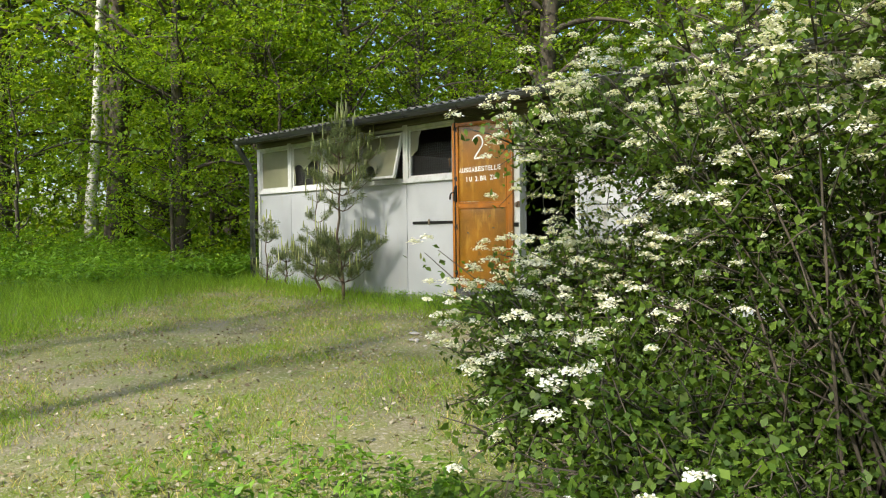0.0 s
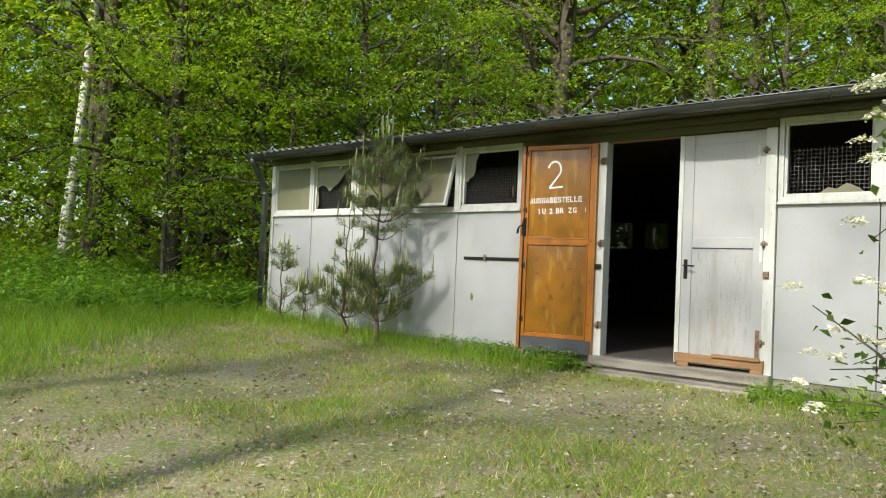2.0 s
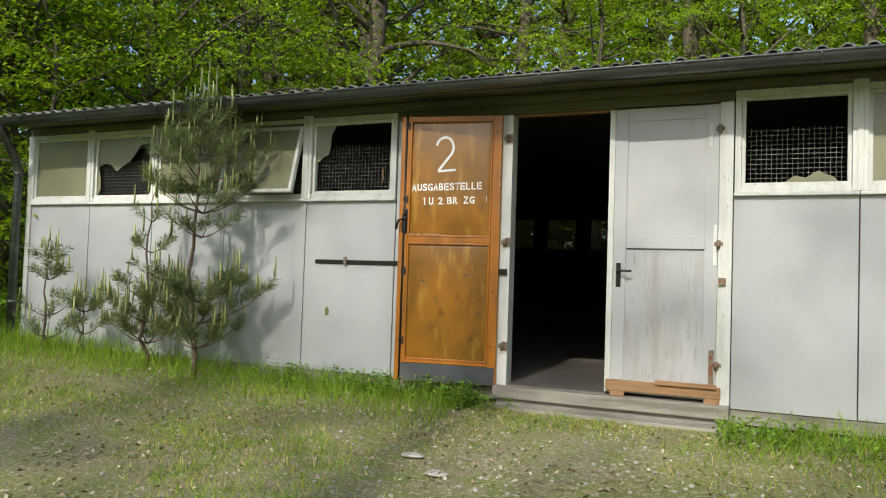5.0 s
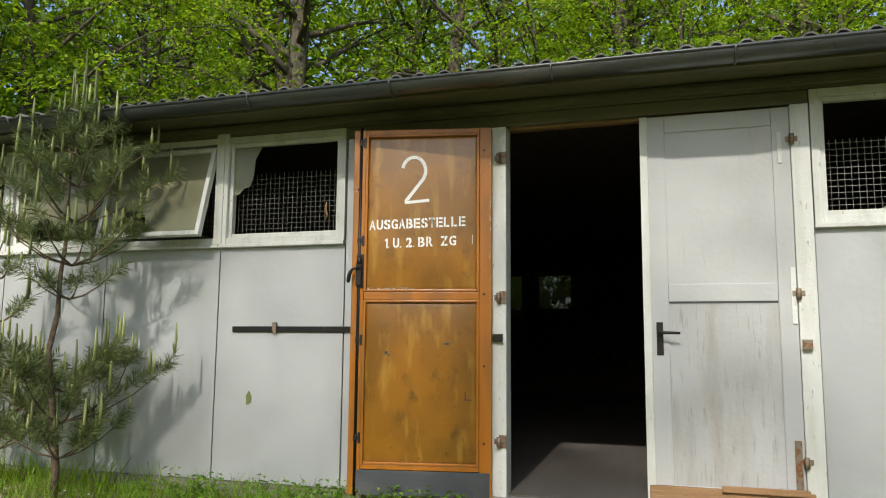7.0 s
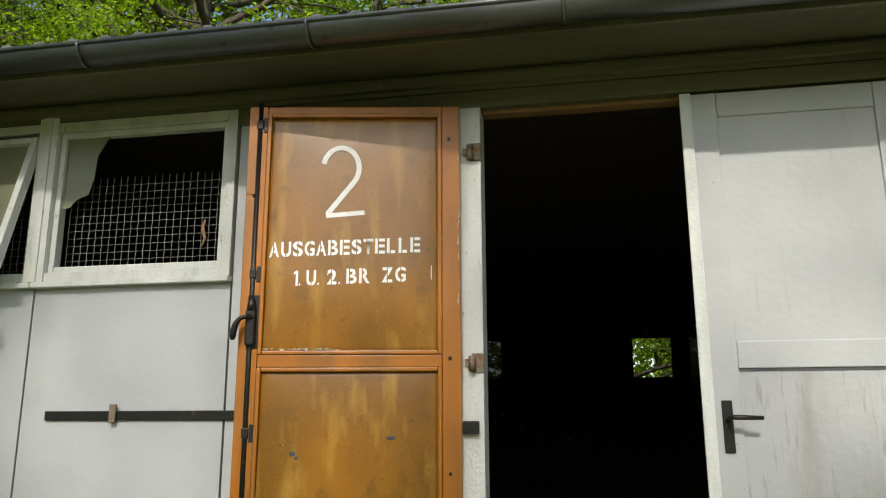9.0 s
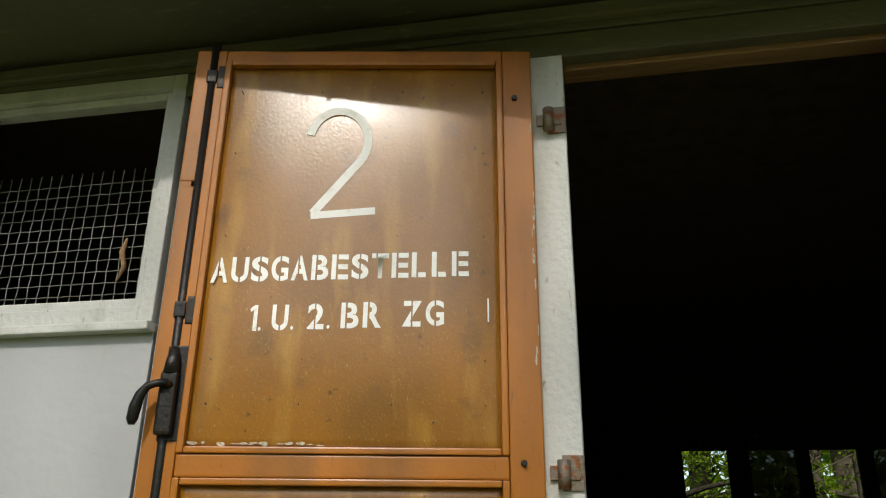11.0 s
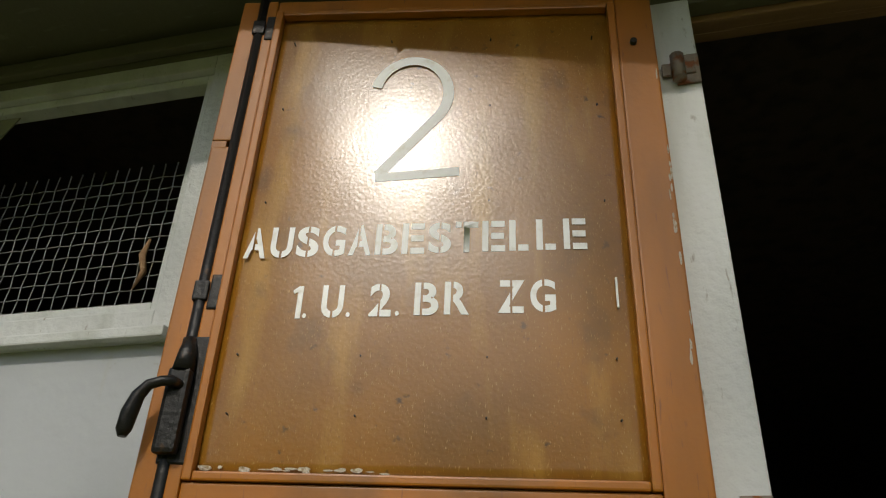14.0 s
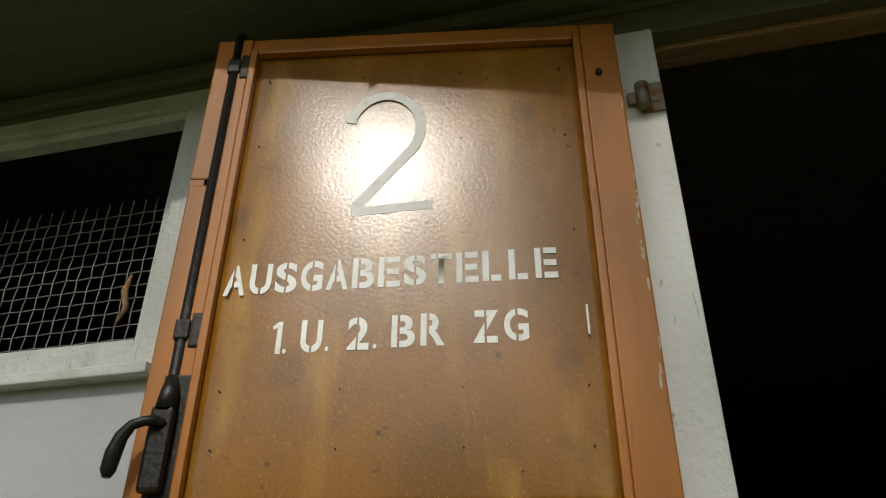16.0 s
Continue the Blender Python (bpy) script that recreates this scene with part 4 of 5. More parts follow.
def wood():
    beech = tree("beech_tree", 11, 11.0, 0.20, 0.12, 3.6, 38, 130, 0.095, M_BARK, M_LEAF, "tall beech tree with layered bright green foliage", sprays=3)
    tall = tree("tall_beech_tree", 12, 15.0, 0.36, 0.30, 4.6, 38, 62, 0.138, M_BARK, M_LEAF, "tall dark-trunked beech with a high green crown", lean=(0.9, 0.3), sprays=4)
    young = tree("young_beech_tree", 13, 5.2, 0.06, 0.06, 2.0, 26, 85, 0.08, M_BARK, M_LEAF, "young beech with low spreading green branches", sprays=3)
    birch = tree("birch_tree", 14, 13.0, 0.13, 0.45, 2.6, 24, 44, 0.084, M_BIRCH, M_LEAF, "slender white-barked birch at the wood's edge", lean=(1.7, 0.5), sprays=5)
    dark = tree("oak_tree", 15, 14.0, 0.30, 0.22, 5.0, 36, 40, 0.152, M_BARK, M_LEAF_DARK, "dark-trunked oak with spreading shaded foliage", lean=(-0.8, 0.4), sprays=6)
    stand = tree("forest_beech_tree", 16, 17.0, 0.27, 0.48, 4.2, 24, 60, 0.13, M_BARK, M_LEAF, "forest beech with a bare dark trunk", lean=(0.7, 0.0), sprays=4)
    stand.matrix_basis = pose(-13.9, 19.0, ground_z(-13.9, 19.0), 0, 0, 0)
    for x, y, s, turn in ((-16.3, 18.2, 0.9, 40), (-8.9, 20.0, 1.0, 15), (-17.4, 21.0, 1.05, 200), (-15.7, 7.15, 0.85, 90), (-18.4, 9.4, 0.95, 300), (-12.4, 18.0, 0.8, 120), (-4.6, 20.5, 1.0, 250), (-1.0, 19.5, 0.9, 70)):
        plant(stand, x, y, turn, s)
    beech.matrix_basis = pose(-11.6, 10.2, ground_z(-11.6, 10.2), 0, 0, 40)
    beech.scale = (0.75, 0.75, 0.72)
    tall.matrix_basis = pose(-11.7, 16.9, ground_z(-11.7, 16.9), 0, 0, 10)
    young.matrix_basis = pose(-11.2, 8.3, ground_z(-11.2, 8.3), 0, 0, 0)
    birch.matrix_basis = pose(-16.4, 6.9, ground_z(-16.4, 6.9), 0, 0, 0)
    dark.matrix_basis = pose(-16.3, 7.5, ground_z(-16.3, 7.5), 0, 0, 60)
    rng = np.random.default_rng(5)
    for x, y, s in ((-13.2, 7.4, 0.8), (-12.7, 8.8, 0.82), (-10.9, 11.6, 0.62), (-15.2, 9.6, 0.9), (-14.5, 11.5, 0.75), (-17.5, 10.5, 1.0), (-19.5, 6.0, 1.1), (-20.5, 2.5, 1.0), (-10.2, 18.6, 0.6), (-6.4, 18.3, 0.8), (-3.4, 17.9, 0.75), (-0.5, 18.4, 0.8), (2.8, 17.5, 0.9), (5.5, 12.0, 1.0)):
        plant(beech, x, y, rng.uniform(0, 360), s)
    for x, y, s in ((-14.8, 17.4, 0.85), (-8.0, 20.6, 0.85), (-4.2, 22.0, 1.05), (0.6, 22.5, 1.0), (-21.5, 13.0, 1.1), (-12.0, 25.0, 1.15), (-6.0, 27.0, 1.2), (-18.5, 25.5, 1.15)):
        plant(tall, x, y, rng.uniform(0, 360), s)
    for x, y, s in ((-12.6, 6.9, 0.8), (-14.3, 8.6, 1.0), (-13.0, 9.6, 1.1), (-15.6, 5.2, 0.8), (-18.2, 8.2, 1.1), (-18.6, 4.0, 0.9), (-17.0, 12.8, 1.2), (-21.0, 8.5, 1.2), (-22.5, 5.0, 1.2), (-10.6, 13.4, 1.1), (-7.6, 17.2, 0.7), (-4.8, 16.8, 0.8), (-1.9, 16.9, 0.85), (0.9, 16.8, 0.9)):
        plant(young, x, y, rng.uniform(0, 360), s)
    for x, y, s in ((-25.0, 10.0, 1.1), (-24.5, 17.0, 1.2), (3.5, 25.0, 1.2), (-15.5, 30.0, 1.3), (-1.5, 30.0, 1.3), (-27.0, 4.0, 1.2), (-23.5, 24.0, 1.3), (8.5, 17.0, 1.2)):
        plant(dark, x, y, rng.uniform(0, 360), s)
    # unseen trees added on the sunny side so their crowns dapple and dim the sun
    for kind, x, y, s in ((birch, -10.6, -10.5, 1.2), (birch, -8.0, -9.4, 1.3), (birch, -5.2, -9.6, 1.5), (birch, -4.0, -8.2, 1.4), (birch, -1.9, -9.0, 1.55), (stand, -13.5, -9.5, 1.0), (beech, -17.0, -8.0, 0.8), (beech, -8.6, -11.8, 0.6), (beech, -4.0, -12.0, 0.55), (birch, -20.5, -1.0, 1.0), (beech, -22.5, 1.0, 0.85), (tall, 4.0, -11.0, 1.0), (beech, 7.5, -2.0, 1.0), (beech, 8.5, 4.0, 1.0)):
        plant(kind, x, y, rng.uniform(0, 360), s)


wood()


def far_wood():
    """The dense wood beyond, a thick belt of foliage round the clearing."""
    rng = np.random.default_rng(21)
    n = 4500
    a = rng.uniform(0, 2 * np.pi, n)
    r = rng.uniform(30, 44, n)
    tall = np.where(np.cos(a - math.atan2(-1.0, 0.02)) > 0.2, 7.0, 19.0)
    c = np.stack([-5 + r * np.cos(a), 6 + r * np.sin(a), 0.8 + tall * rng.uniform(0, 1, n) ** 1.1], axis=1)
    quads = leaf_cloud(rng, c, rng.uniform(1.2, 2.6, n), 0.22, 22, 0.7, 0.7)
    tagged(part("distant_wood", quads_mesh("distant_wood", quads, [M_LEAF_DARK]), M_LEAF_DARK), "dense green woodland behind the hut and clearing", "woodland", kind="stuff")


far_wood()


def thicket():
    """Undergrowth of the wood, up to head height and above, that closes the view between the trunks."""
    rng = np.random.default_rng(23)
    n = 4200
    c = np.stack([rng.uniform(-34, 8, n), rng.uniform(-4, 32, n), rng.uniform(0, 1, n) ** 1.3 * 6.5], axis=1)
    away = (c[:, 0] < -13.0 - 0.9 * np.abs(c[:, 2] - 2) * 0.2) | (c[:, 1] > 18.5)
    keep = away & (c[:, 1] > 2.0 - 0.9 * (-c[:, 0] - 17))
    c = c[keep]
    c[:, 2] += np.array([ground_z(u, v) for u, v in c[:, :2]])
    quads = leaf_cloud(rng, c, rng.uniform(0.5, 1.3, len(c)), 0.12, 34, 0.14)
    tagged(part("thicket", quads_mesh("thicket", quads, [M_LEAF_DARK]), M_LEAF_DARK), "green undergrowth filling the wood between the trunks", "undergrowth", kind="stuff")


thicket()

# ---- flowering bush ----
def hawthorn():
    rng = np.random.default_rng(31)
    base = Vector((0.15, 2.85, ground_z(0.15, 2.85)))
    bush = thing("hawthorn_bush", base, "dense hawthorn bush covered in white blossom clusters", "bush")
    mid, size = Vector((0.30, 2.84, 1.66)), Vector((1.38, 0.96, 1.30))
    wood_bm = bmesh.new()
    pos, blossoms = [], []
    for i in range(390):
        a = 2.39996 * i + rng.uniform(-0.2, 0.2)
        h = -0.92 + 1.91 * ((i * 0.618) % 1.0)
        rim = math.sqrt(max(1 - min(h, 0.98) ** 2, 0.05))
        lump = 1.0 + 0.16 * noise.noise((math.cos(a) * 1.7, math.sin(a) * 1.7, h * 1.8)) + rng.normal(0, 0.05)
        tip = mid + Vector((math.cos(a) * rim * size.x, math.sin(a) * rim * size.y, h * size.z)) * lump
        tip.z = min(tip.z, 1.93 + 0.68 * (tip.x + 0.98) + 0.25 * (tip.y - 2.7) + rng.normal(0, 0.05))
        tip.z = max(tip.z, ground_z(tip.x, tip.y) + 0.12)
        if i > 374:
            tip = Vector((-1.24, 2.82, 2.22)).lerp(Vector((-0.98, 3.25, 2.46)), rng.uniform()) + Vector(rng.normal(0, 0.05, 3))
        if 300 < i <= 374:
            tip = Vector((rng.uniform(-0.65, 1.0), rng.uniform(2.5, 3.3), 0))
            tip.z = min(2.62, 2.02 + 0.62 * (tip.x + 1.0)) + rng.normal(0, 0.07)
        root = base + Vector((rng.normal(0, 0.12), rng.normal(0, 0.12), -0.05))
        if i > 374:
            root = Vector((-0.45, 3.05, 2.0)) + Vector(rng.normal(0, 0.06, 3))
        knee = root.lerp(tip, 0.45) + Vector((rng.normal(0, 0.06), rng.normal(0, 0.06), (0.22 if i <= 374 else 0.05) + 0.1 * rng.uniform()))
        pts = [root.lerp(knee, u).lerp(knee.lerp(tip, u), u) for u in (k / 7 for k in range(8))]
        tube(wood_bm, pts, [(0.008 if i <= 374 else 0.0035) * (1 - 0.8 * k / 7) for k in range(8)], 4)
        for k in range(2, 8):
            for _ in range(2 + (k > 4) * 2):
                twig = Vector(rng.normal(0, 0.12, 3)) + (tip - mid) * 0.05
                end = pts[k] + twig
                tube(wood_bm, [pts[k], pts[k] + twig * 0.5 + Vector((0, 0, 0.01)), end], [0.004, 0.003, 0.0015], 3)
                for s in range(18):
                    u = rng.uniform(0.2, 1.05)
                    pos.append(pts[k].lerp(end, u) + Vector(rng.normal(0, 0.035, 3)))
                high = 0.04 + 0.62 * max(min((end.z - 1.40) / 0.75, 1), 0)
                if k > 4 and rng.uniform() < high * (2.6 if i <= 374 else 2.6):
                    blossoms.append(end + (end - mid).normalized() * 0.05 + Vector((0, 0, 0.02)))
    part("branchwork", wood_bm, M_BARK, bush)
    p = np.array([tuple(v) for v in pos])
    n = len(p)
    L = rng.uniform(0.018, 0.038, n)
    q = leaves(rng, p, rng.normal(0, 1, (n, 3)), np.stack([rng.normal(0, 0.6, n), rng.normal(0, 0.6, n), np.ones(n)], axis=1), L, L * rng.uniform(0.55, 0.8, n))
    part("foliage", quads_mesh("foliage", q, [M_LEAF_BUSH]), M_LEAF_BUSH, bush, "small dark green lobed leaves")
    per = 64
    c = np.repeat(np.array([tuple(v) for v in blossoms]), per, axis=0)
    m = len(c)
    a, r = rng.uniform(0, 2 * np.pi, m), np.sqrt(rng.uniform(0, 1, m)) * np.repeat(rng.uniform(0.020, 0.038, len(blossoms)), per)
    out = np.stack([r * np.cos(a), r * np.sin(a), 0.026 - 13 * r * r + rng.normal(0, 0.003, m)], axis=1)
    L = rng.uniform(0.009, 0.013, m)
    q = leaves(rng, c + out, rng.normal(0, 1, (m, 3)) * [1, 1, 0.35], np.stack([rng.normal(0, 0.3, m) + 18 * out[:, 0], rng.normal(0, 0.3, m) + 18 * out[:, 1], np.ones(m)], axis=1), L, L * 0.95, 0.0)
    part("blossom", quads_mesh("blossom", q, [M_PETAL]), M_PETAL, bush, "flat clusters of small white flowers")


hawthorn()


# ---- young pines against the wall ----
def pine(seed, x, y, height, tiers, label):
    """tiers: rows of (height, branch length, number of branches, foliage per branch)."""
    rng = np.random.default_rng(seed)
    z0 = ground_z(x, y)
    t = thing("pine_sapling", (x, y, z0), label, "pine", "young pines along the wall")
    bm = bmesh.new()
    wob = rng.normal(0, 0.018, (12, 2))
    wob[:, 0] -= 0.09 * height / 2.4 * np.sin(np.pi * np.linspace(0, 1, 12))
    stem = [Vector((x + wob[k][0], y + wob[k][1], z0 - 0.05 + (height + 0.05) * k / 11)) for k in range(12)]
    tube(bm, stem, [0.022 * (0.35 + height / 3.2) * (1 - 0.85 * k / 11) for k in range(12)], 6)
    base, way, cand = [], [], []
    for h, ln, count, thick in tiers:
        p0 = Vector((x, y, z0 + h))
        for i in range(count):
            a = 2 * math.pi * (i + rng.uniform(-0.25, 0.25)) / count + h * 3
            l = ln * rng.uniform(0.65, 1.15)
            out = Vector((math.cos(a), math.sin(a) * 0.75, 0))
            pts = [p0 + out * l * u + Vector((0, 0, l * (0.10 * u + 0.42 * u * u))) for u in (0, 0.35, 0.7, 1.0)]
            if pts[-1].y > YF - 0.10:
                pts = [Vector((p.x, min(p.y, YF - 0.10), p.z)) for p in pts]
            tube(bm, pts, [0.007, 0.006, 0.004, 0.003], 4)
            shoots = [(pts[-1], out + Vector((0, 0, 0.9)))]
            for _ in range(thick):
                u = rng.uniform(0.3, 1.0)
                q = pts[0].lerp(pts[-1], u)
                d = Vector((rng.normal(out.x * 0.6, 0.6), rng.normal(out.y * 0.6, 0.5), 0.5 + 0.4 * rng.uniform()))
                shoots.append((q, d))
            for q, d in shoots:
                d = d.normalized()
                sl = rng.uniform(0.07, 0.15)
                for _ in range(52):
                    base.append(q + d * sl * rng.uniform(0, 1))
                    nd = Vector(rng.normal(0, 1, 3))
                    nd = (nd - d * nd.dot(d)).normalized() + d * rng.uniform(0.4, 1.0)
                    way.append(nd)
                if rng.uniform() < 0.4:
                    cand.append((q + d * sl, rng.uniform(0.07, 0.20)))
    cand.append((stem[-1], 0.13 * height))
    for k in range(6):
        cand.append((stem[-1] + Vector((0.08 * math.cos(k * 1.05), 0.06 * math.sin(k * 1.05), -0.05 - 0.02 * (k % 3))), 0.10 * height))
    part("trunk", bm, M_PINEBARK, t)
    b, w = np.array([tuple(v) for v in base]), np.array([tuple(v) for v in way])
    b[:, 1] = np.minimum(b[:, 1], YF - 0.07)
    n = len(b)
    q = leaves(rng, b, w, rng.normal(0, 1, (n, 3)), rng.uniform(0.05, 0.085, n), np.full(n, 0.0042), 0.05)
    q[:, :, 1] = np.minimum(q[:, :, 1], YF - 0.01)
    tagged(part("needles", quads_mesh("needles", q, [M_NEEDLE]), M_NEEDLE, t, "grey-green needle tufts"), kind="stuff")
    bm = bmesh.new()
    for p, l in cand:
        tube(bm, [p, p + Vector((0.004, 0.0, l * 0.5)), p + Vector((0.0, 0.003, l))], [0.008, 0.0085, 0.004], 5)
    tagged(part("new_growth", bm, M_CANDLE, t, "pale upright new shoots"), kind="stuff")


pine(41, -7.06, 6.50, 2.38, [(0.22, 0.42, 6, 9), (0.42, 0.60, 7, 11), (0.60, 0.50, 6, 8), (1.14, 0.26, 4, 4), (1.34, 0.52, 6, 9), (1.60, 0.58, 6, 10), (1.82, 0.40, 6, 7), (2.02, 0.26, 5, 4), (2.16, 0.14, 5, 2)], "young pine with pale upright shoots against the wall")
pine(42, -7.62, 6.52, 1.55, [(0.20, 0.42, 6, 7), (0.38, 0.44, 6, 8), (0.56, 0.30, 5, 5), (0.98, 0.15, 4, 2), (1.25, 0.09, 3, 1)], "small bushy pine sapling beside the wall")
pine(43, -8.86, 6.52, 1.02, [(0.12, 0.32, 4, 2), (0.32, 0.26, 4, 1), (0.66, 0.14, 4, 3), (0.82, 0.10, 4, 2)], "thin pine sapling near the hut corner")
pine(44, -8.42, 6.55, 0.62, [(0.20, 0.18, 4, 2), (0.40, 0.16, 5, 4)], "low tufted pine sapling near the hut corner")


# ---- grass and herbs ----
def meadow_edge(x, y):
    """1 where the grass stands tall, 0 on the trodden lawn."""
    far = np.clip((-x - (5.9 + 0.62 * (y - 1.5))) / 0.9, 0, 1)
    wall = np.clip((y - 5.75) / 0.7, 0, 1) * (y < YF) * np.where((x > -4.7) & (x < -2.95), 0.0, 1.0)
    return np.maximum(far, wall)


def blades(rng, x, y, h, width, lean):
    n = len(x)
    z = np.array([ground_z(u, v) for u, v in zip(x, y)])
    a = rng.uniform(0, 2 * np.pi, n)
    side = np.stack([np.cos(a), np.sin(a), np.zeros(n)], axis=1) * width[:, None] * 0.5
    p = np.stack([x, y, z - 0.005], axis=1)
    b = rng.uniform(0, 2 * np.pi, n)
    tip = p + np.stack([np.cos(b) * lean * h, np.sin(b) * lean * h, h], axis=1)
    return np.stack([p - side, p + side, tip + side * 0.25, tip - side * 0.25], axis=1)


def free_of_hut(x, y):
    return ~((x > X0) & (x < X1) & (y > YF - 0.02)) & ~((x > -4.62) & (x < -2.55) & (y > YF - 0.26))


def grass():
    rng = np.random.default_rng(51)
    n = 300000
    y = -1.5 + 8.6 * rng.uniform(0, 1, n)
    x = -11 + 13.5 * rng.uniform(0, 1, n)
    patch = np.array([noise.noise((u * 0.9, v * 0.9, 3.1)) + 0.6 * noise.noise((u * 3.1, v * 3.1, 7.7)) for u, v in zip(x, y)])
    bare = ((x + 3.6) / 1.9) ** 2 + ((y - 5.5) / 1.1) ** 2
    keep = free_of_hut(x, y) & (rng.uniform(0, 1, n) < np.clip(0.62 + 0.9 * patch, 0.12, 1) * np.clip(bare, 0.25, 1))
    x, y, patch = x[keep], y[keep], patch[keep]
    n = len(x)
    h = rng.uniform(0.014, 0.045, n) * np.clip(1 + 1.3 * patch, 0.4, 2.2)
    q = blades(rng, x, y, h, rng.uniform(0.003, 0.006, n), rng.uniform(0.3, 1.3, n))
    green = (rng.uniform(0, 1, n) < 0.5 + 0.5 * patch).astype(int)
    tagged(part("lawn_grass", quads_mesh("lawn_grass", q, [M_GRASS_DRY, M_GRASS], green), M_GRASS), "short patchy lawn of dry and green grass", "grass", kind="stuff")
    n = 130000
    x, y = rng.uniform(-16, -1.2, n), rng.uniform(-2, 7.6, n)
    t = meadow_edge(x, y)
    near = np.clip(1.6 - 0.10 * (-x - 6), 0.4, 1)
    keep = free_of_hut(x, y) & (rng.uniform(0, 1, n) < t * near)
    x, y, t = x[keep], y[keep], t[keep]
    n = len(x)
    h = rng.uniform(0.09, 0.27, n) * (0.3 + 0.7 * t) * np.where((y > 5.6) & (x > -8), 0.75, 0.85)
    q = blades(rng, x, y, h, rng.uniform(0.005, 0.009, n), rng.uniform(0.2, 0.9, n))
    tagged(part("meadow_grass", quads_mesh("meadow_grass", q, [M_GRASS]), M_GRASS), "tall fresh green meadow grass beside the hut", "grass", kind="stuff")


grass()


def herbs(name, seed, label, spots, heights, stems, size, mat):
    """Leafy herbs: upright stems with pairs of leaves. spots: an (n, 2) array."""
    rng = np.random.default_rng(seed)
    n = len(spots)
    z = np.array([ground_z(u, v) for u, v in spots])
    root = np.concatenate([spots, z[:, None]], axis=1)
    c = np.repeat(root, stems, axis=0)
    hh = np.repeat(heights, stems) * rng.uniform(0.25, 1.0, len(c))
    a = rng.uniform(0, 2 * np.pi, len(c))
    c = c + np.stack([rng.normal(0, 0.03, len(c)), rng.normal(0, 0.03, len(c)), hh], axis=1)
    q = leaves(rng, c, np.stack([np.cos(a), np.sin(a), rng.normal(-0.1, 0.3, len(c))], axis=1), np.stack([rng.normal(0, 0.3, len(c)), rng.normal(0, 0.3, len(c)), np.ones(len(c))], axis=1), size * rng.uniform(0.6, 1.3, len(c)), size * rng.uniform(0.35, 0.6, len(c)), 0.2)
    stalk = blades(rng, spots[:, 0], spots[:, 1], heights, np.full(n, 0.005), rng.uniform(0, 0.15, n))
    tagged(part(name, quads_mesh(name, np.concatenate([q, stalk]), [mat]), mat), label, "herbs", kind="stuff")


def undergrowth():
    rng = np.random.default_rng(61)
    s = np.stack([rng.uniform(-19, -9.9, 5200), rng.uniform(2.2, 9.5, 5200)], axis=1)
    s = s[(s[:, 0] < -10.0 - 0.25 * np.abs(s[:, 1] - 6.5)) & free_of_hut(s[:, 0], s[:, 1])]
    herbs("nettles", 62, "waist-high nettles and herbs along the wood's edge", s, rng.uniform(0.15, 0.45, len(s)), 9, 0.085, M_HERB)
    s = np.stack([rng.uniform(-3.2, 1.6, 1500), rng.uniform(0.75, 2.6, 1500)], axis=1)
    d = np.hypot((s[:, 0] + 0.1) / 1.9, (s[:, 1] - 2.1) / 0.95)
    s = s[d + 0.25 * rng.normal(0, 1, len(s)) < 1.0]
    herbs("weeds", 63, "low green weeds at the foot of the bush", s, rng.uniform(0.05, 0.20, len(s)), 9, 0.05, M_HERB)
    s = np.concatenate([rng.normal((-5.46, 6.72), (0.10, 0.05), (26, 2)), rng.normal((-4.78, 6.70), (0.13, 0.05), (30, 2)), np.stack([rng.uniform(-6.6, -4.7, 70), rng.uniform(6.55, 6.9, 70)], axis=1)])
    herbs("door_weeds", 64, "bright green weeds under the open door", s, rng.uniform(0.08, 0.22, len(s)), 14, 0.042, M_HERB)
    s = np.stack([rng.uniform(-3.0, 1.2, 300), rng.uniform(6.3, 6.85, 300)], axis=1)
    herbs("wall_weeds", 65, "green weeds along the wall foot", s, rng.uniform(0.05, 0.14, len(s)), 6, 0.05, M_HERB)


undergrowth()


def fern(seed, x, y, size):
    rng = np.random.default_rng(seed)
    z = ground_z(x, y)
    t = thing("fern", (x, y, z), "arching bright green fern at the hut corner", "fern", "ferns at the wood's edge")
    for i in range(11):
        a = 2 * math.pi * i / 11 + rng.uniform(-0.2, 0.2)
        l = size * rng.uniform(0.75, 1.15)
        out = np.array([math.cos(a), math.sin(a), 0.0])
        u = np.linspace(0.12, 1, 26)
        spine = np.array([x, y, z]) + np.outer(u * l * 0.75, out)
        spine[:, 2] += l * (1.0 * u - 0.55 * u * u)
        across = np.array([-out[1], out[0], 0.0])
        quads = []
        for s in (-1, 1):
            ln = 0.20 * size * np.sin(np.pi * np.clip(u * 0.9 + 0.12, 0, 1)) + 0.01
            axis = np.tile(across * s + out * 0.35 + np.array([0, 0, -0.15]), (26, 1))
            quads.append(leaves(rng, spine, axis, np.tile([0, 0, 1.0], (26, 1)), ln, np.full(26, 0.026 * size / 0.6)))
        part("frond", quads_mesh("frond", np.concatenate(quads), [M_HERB]), M_HERB, t)


for i, (fx, fy, fs) in enumerate(((-10.35, 6.55, 0.62), (-10.8, 7.0, 0.7), (-11.3, 6.3, 0.6), (-9.95, 6.45, 0.40), (-10.6, 7.7, 0.65))):
    fern(70 + i, fx, fy, fs)


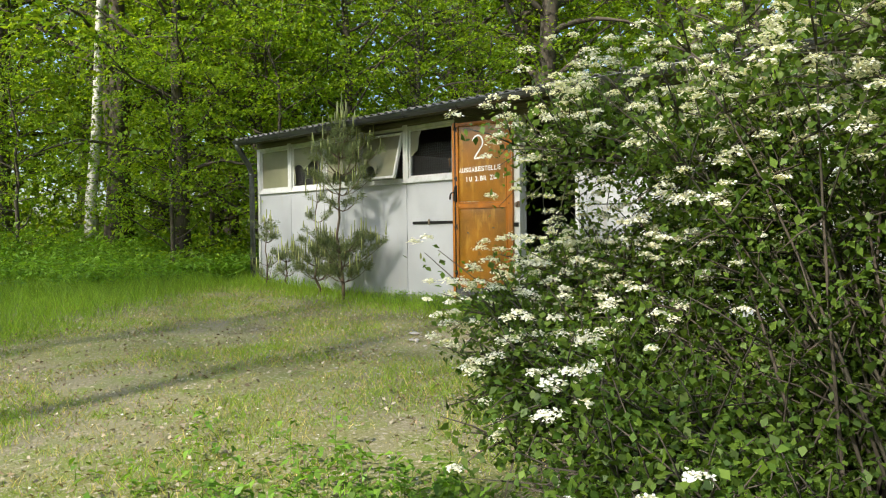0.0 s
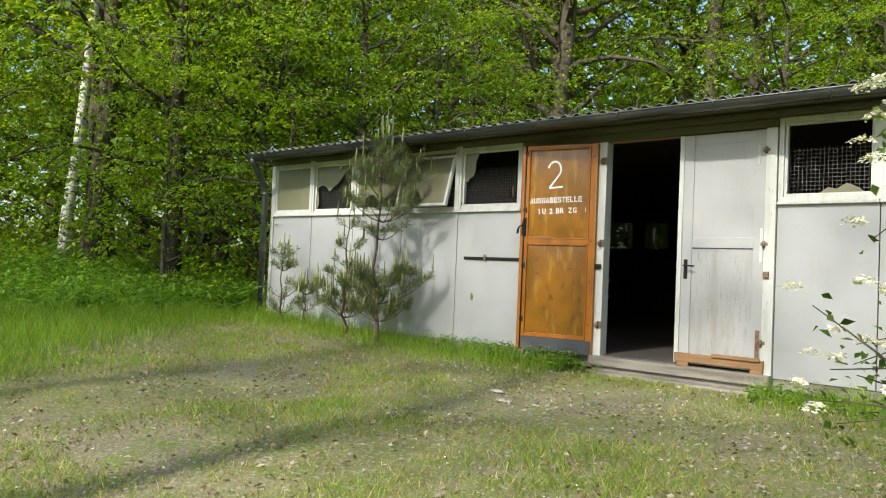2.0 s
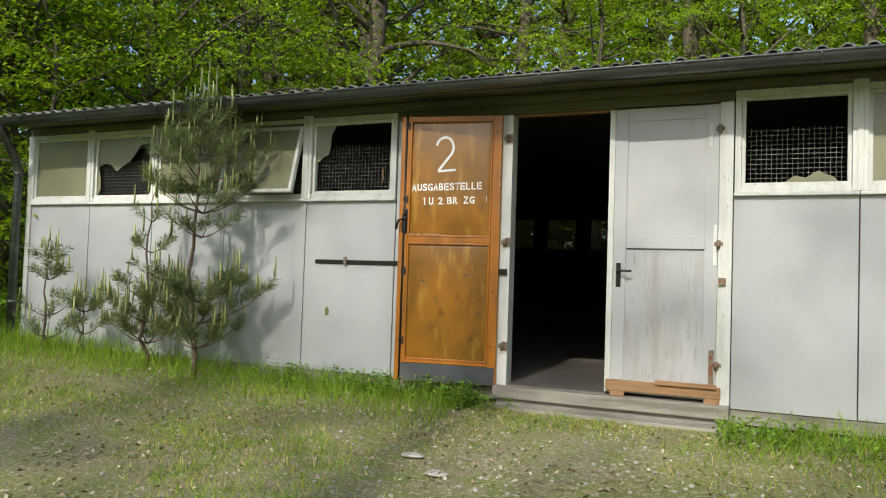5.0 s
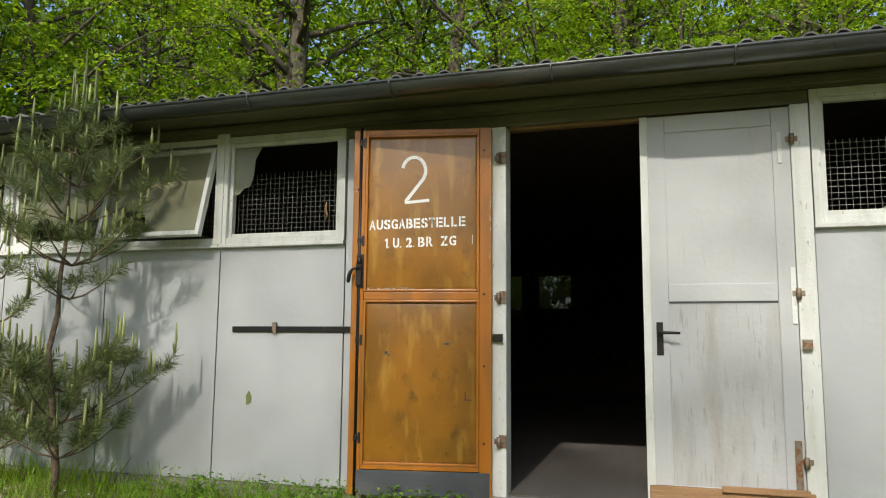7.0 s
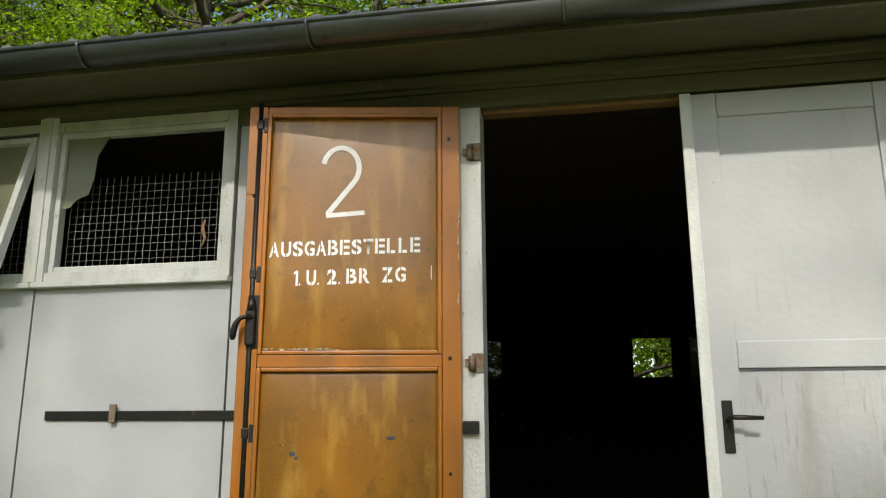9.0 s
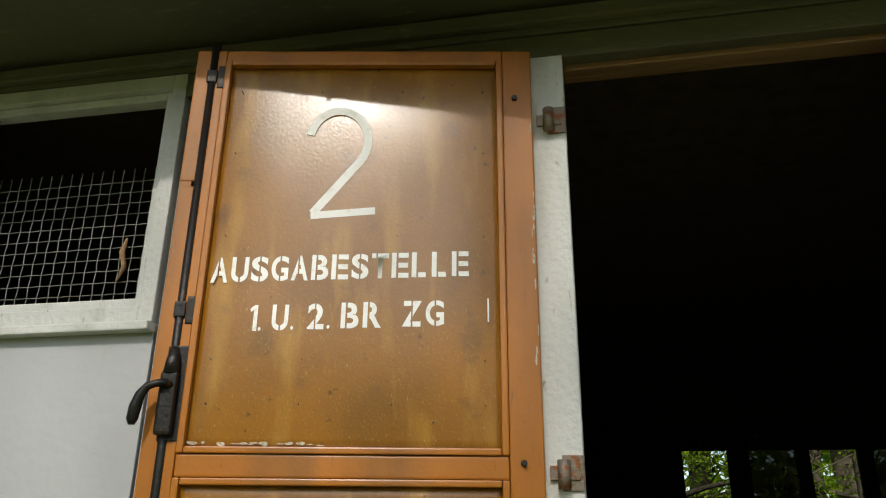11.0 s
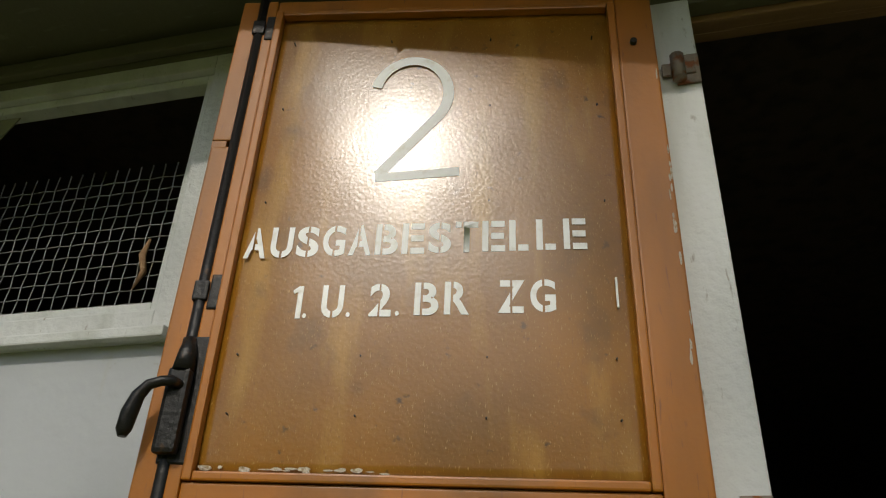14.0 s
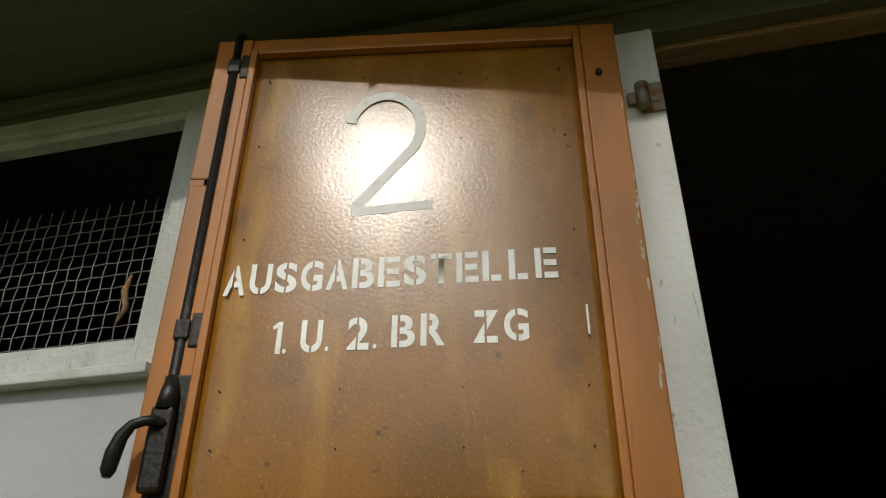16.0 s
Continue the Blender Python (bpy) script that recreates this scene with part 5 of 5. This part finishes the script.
def litter():
    """Fallen petals and small pebbles on the lawn, two flat stones, dry stalks by the bush."""
    rng = np.random.default_rng(81)
    n = 30000
    x, y = rng.uniform(-8.5, 1, n), rng.uniform(0.2, 6.6, n)
    clump = np.array([noise.noise((u * 1.6, v * 1.6, 9.0)) for u, v in zip(x, y)])
    keep = (clump + 0.35 * rng.normal(0, 1, n) > 0.05) & free_of_hut(x, y)
    x, y = x[keep], y[keep]
    n = len(x)
    z = np.array([ground_z(u, v) for u, v in zip(x, y)]) + rng.uniform(0.004, 0.028, n)
    L = rng.uniform(0.014, 0.042, n)
    q = leaves(rng, np.stack([x, y, z], axis=1), rng.normal(0, 1, (n, 3)) * [1, 1, 0.3], np.stack([rng.normal(0, 0.6, n), rng.normal(0, 0.6, n), np.ones(n)], axis=1), L, L * rng.uniform(0.35, 0.7, n), 0.2)
    tagged(part("leaf_litter", quads_mesh("leaf_litter", q, [M_LITTER, M_DEAD], (rng.uniform(0, 1, n) < 0.5).astype(int)), M_LITTER), "pale dry leaf litter lying in the lawn", "leaf litter", kind="stuff")
    n = 700
    x, y = rng.uniform(-8, 1, n), rng.uniform(0.5, 6.6, n)
    z = np.array([ground_z(u, v) for u, v in zip(x, y)]) + rng.uniform(0.012, 0.035, n)
    L = rng.uniform(0.010, 0.022, n)
    q = leaves(rng, np.stack([x, y, z], axis=1), rng.normal(0, 1, (n, 3)) * [1, 1, 0.1], np.stack([rng.normal(0, 0.3, n), rng.normal(0, 0.3, n), np.ones(n)], axis=1), L, L * 0.8, 0.0)
    tagged(part("fallen_petals", quads_mesh("fallen_petals", q, [M_PETAL]), M_PETAL), "white petals and daisies scattered over the lawn", "petals", kind="stuff")
    bm = bmesh.new()
    for _ in range(420):
        u, v = rng.normal(-3.7, 1.3), rng.normal(5.2, 0.8)
        if v > 6.6:
            continue
        r = rng.uniform(0.006, 0.018)
        bmesh.ops.create_icosphere(bm, subdivisions=1, radius=r, matrix=Matrix.Translation((u, v, ground_z(u, v) + r * 0.2)) @ Matrix.Rotation(rng.uniform(0, 6), 4, "Z") @ Matrix.Diagonal((1, rng.uniform(0.6, 1), 0.55, 1)))
    solo("pebbles", bm, M_STONE, "small grey pebbles on trodden earth", "pebbles", kind="stuff")
    for u, v, r in ((-4.46, 5.28, 0.055), (-4.21, 5.03, 0.05)):
        bm = bmesh.new()
        bmesh.ops.create_icosphere(bm, subdivisions=3, radius=r, matrix=Matrix.Translation((u, v, ground_z(u, v) + 0.015)) @ Matrix.Diagonal((1.2, 0.7, 0.26, 1)))
        for w in bm.verts:
            w.co += Vector((1, 1, 0.4)) * 0.012 * noise.noise(w.co * 14)
        solo("flat_stone", bm, M_STONE, "pale flat stone lying in the lawn", "stone", group="flat stones in the lawn")
    for i in range(9):
        u, v = -1.55 + 0.13 * i + rng.normal(0, 0.05), 1.35 + rng.normal(0, 0.12)
        zz = ground_z(u, v)
        bm = bmesh.new()
        tall = rng.uniform(0.18, 0.34)
        lean = rng.normal(0, 0.05, 2)
        tube(bm, [(u, v, zz - 0.02), (u + lean[0] * 0.4, v + lean[1] * 0.4, zz + tall * 0.5), (u + lean[0], v + lean[1], zz + tall)], [0.0035, 0.003, 0.0025], 5)
        tube(bm, [(u + lean[0], v + lean[1], zz + tall), (u + lean[0], v + lean[1], zz + tall + 0.05)], [0.006, 0.002], 5)
        solo("dry_stalk", bm, M_PINEBARK, "dark dry plant stalk standing in the weeds", "plant stalk", group="dry stalks by the bush")
    bm = outline_pane([(-6.13, 1.60), (-6.10, 1.615), (-6.095, 1.65), (-6.115, 1.69), (-6.135, 1.655)], YF - 0.004, 0.002)
    solo("stuck_leaf", bm, M_CANDLE, "small yellow-green leaf stuck to the wall panel", "leaf")


litter()
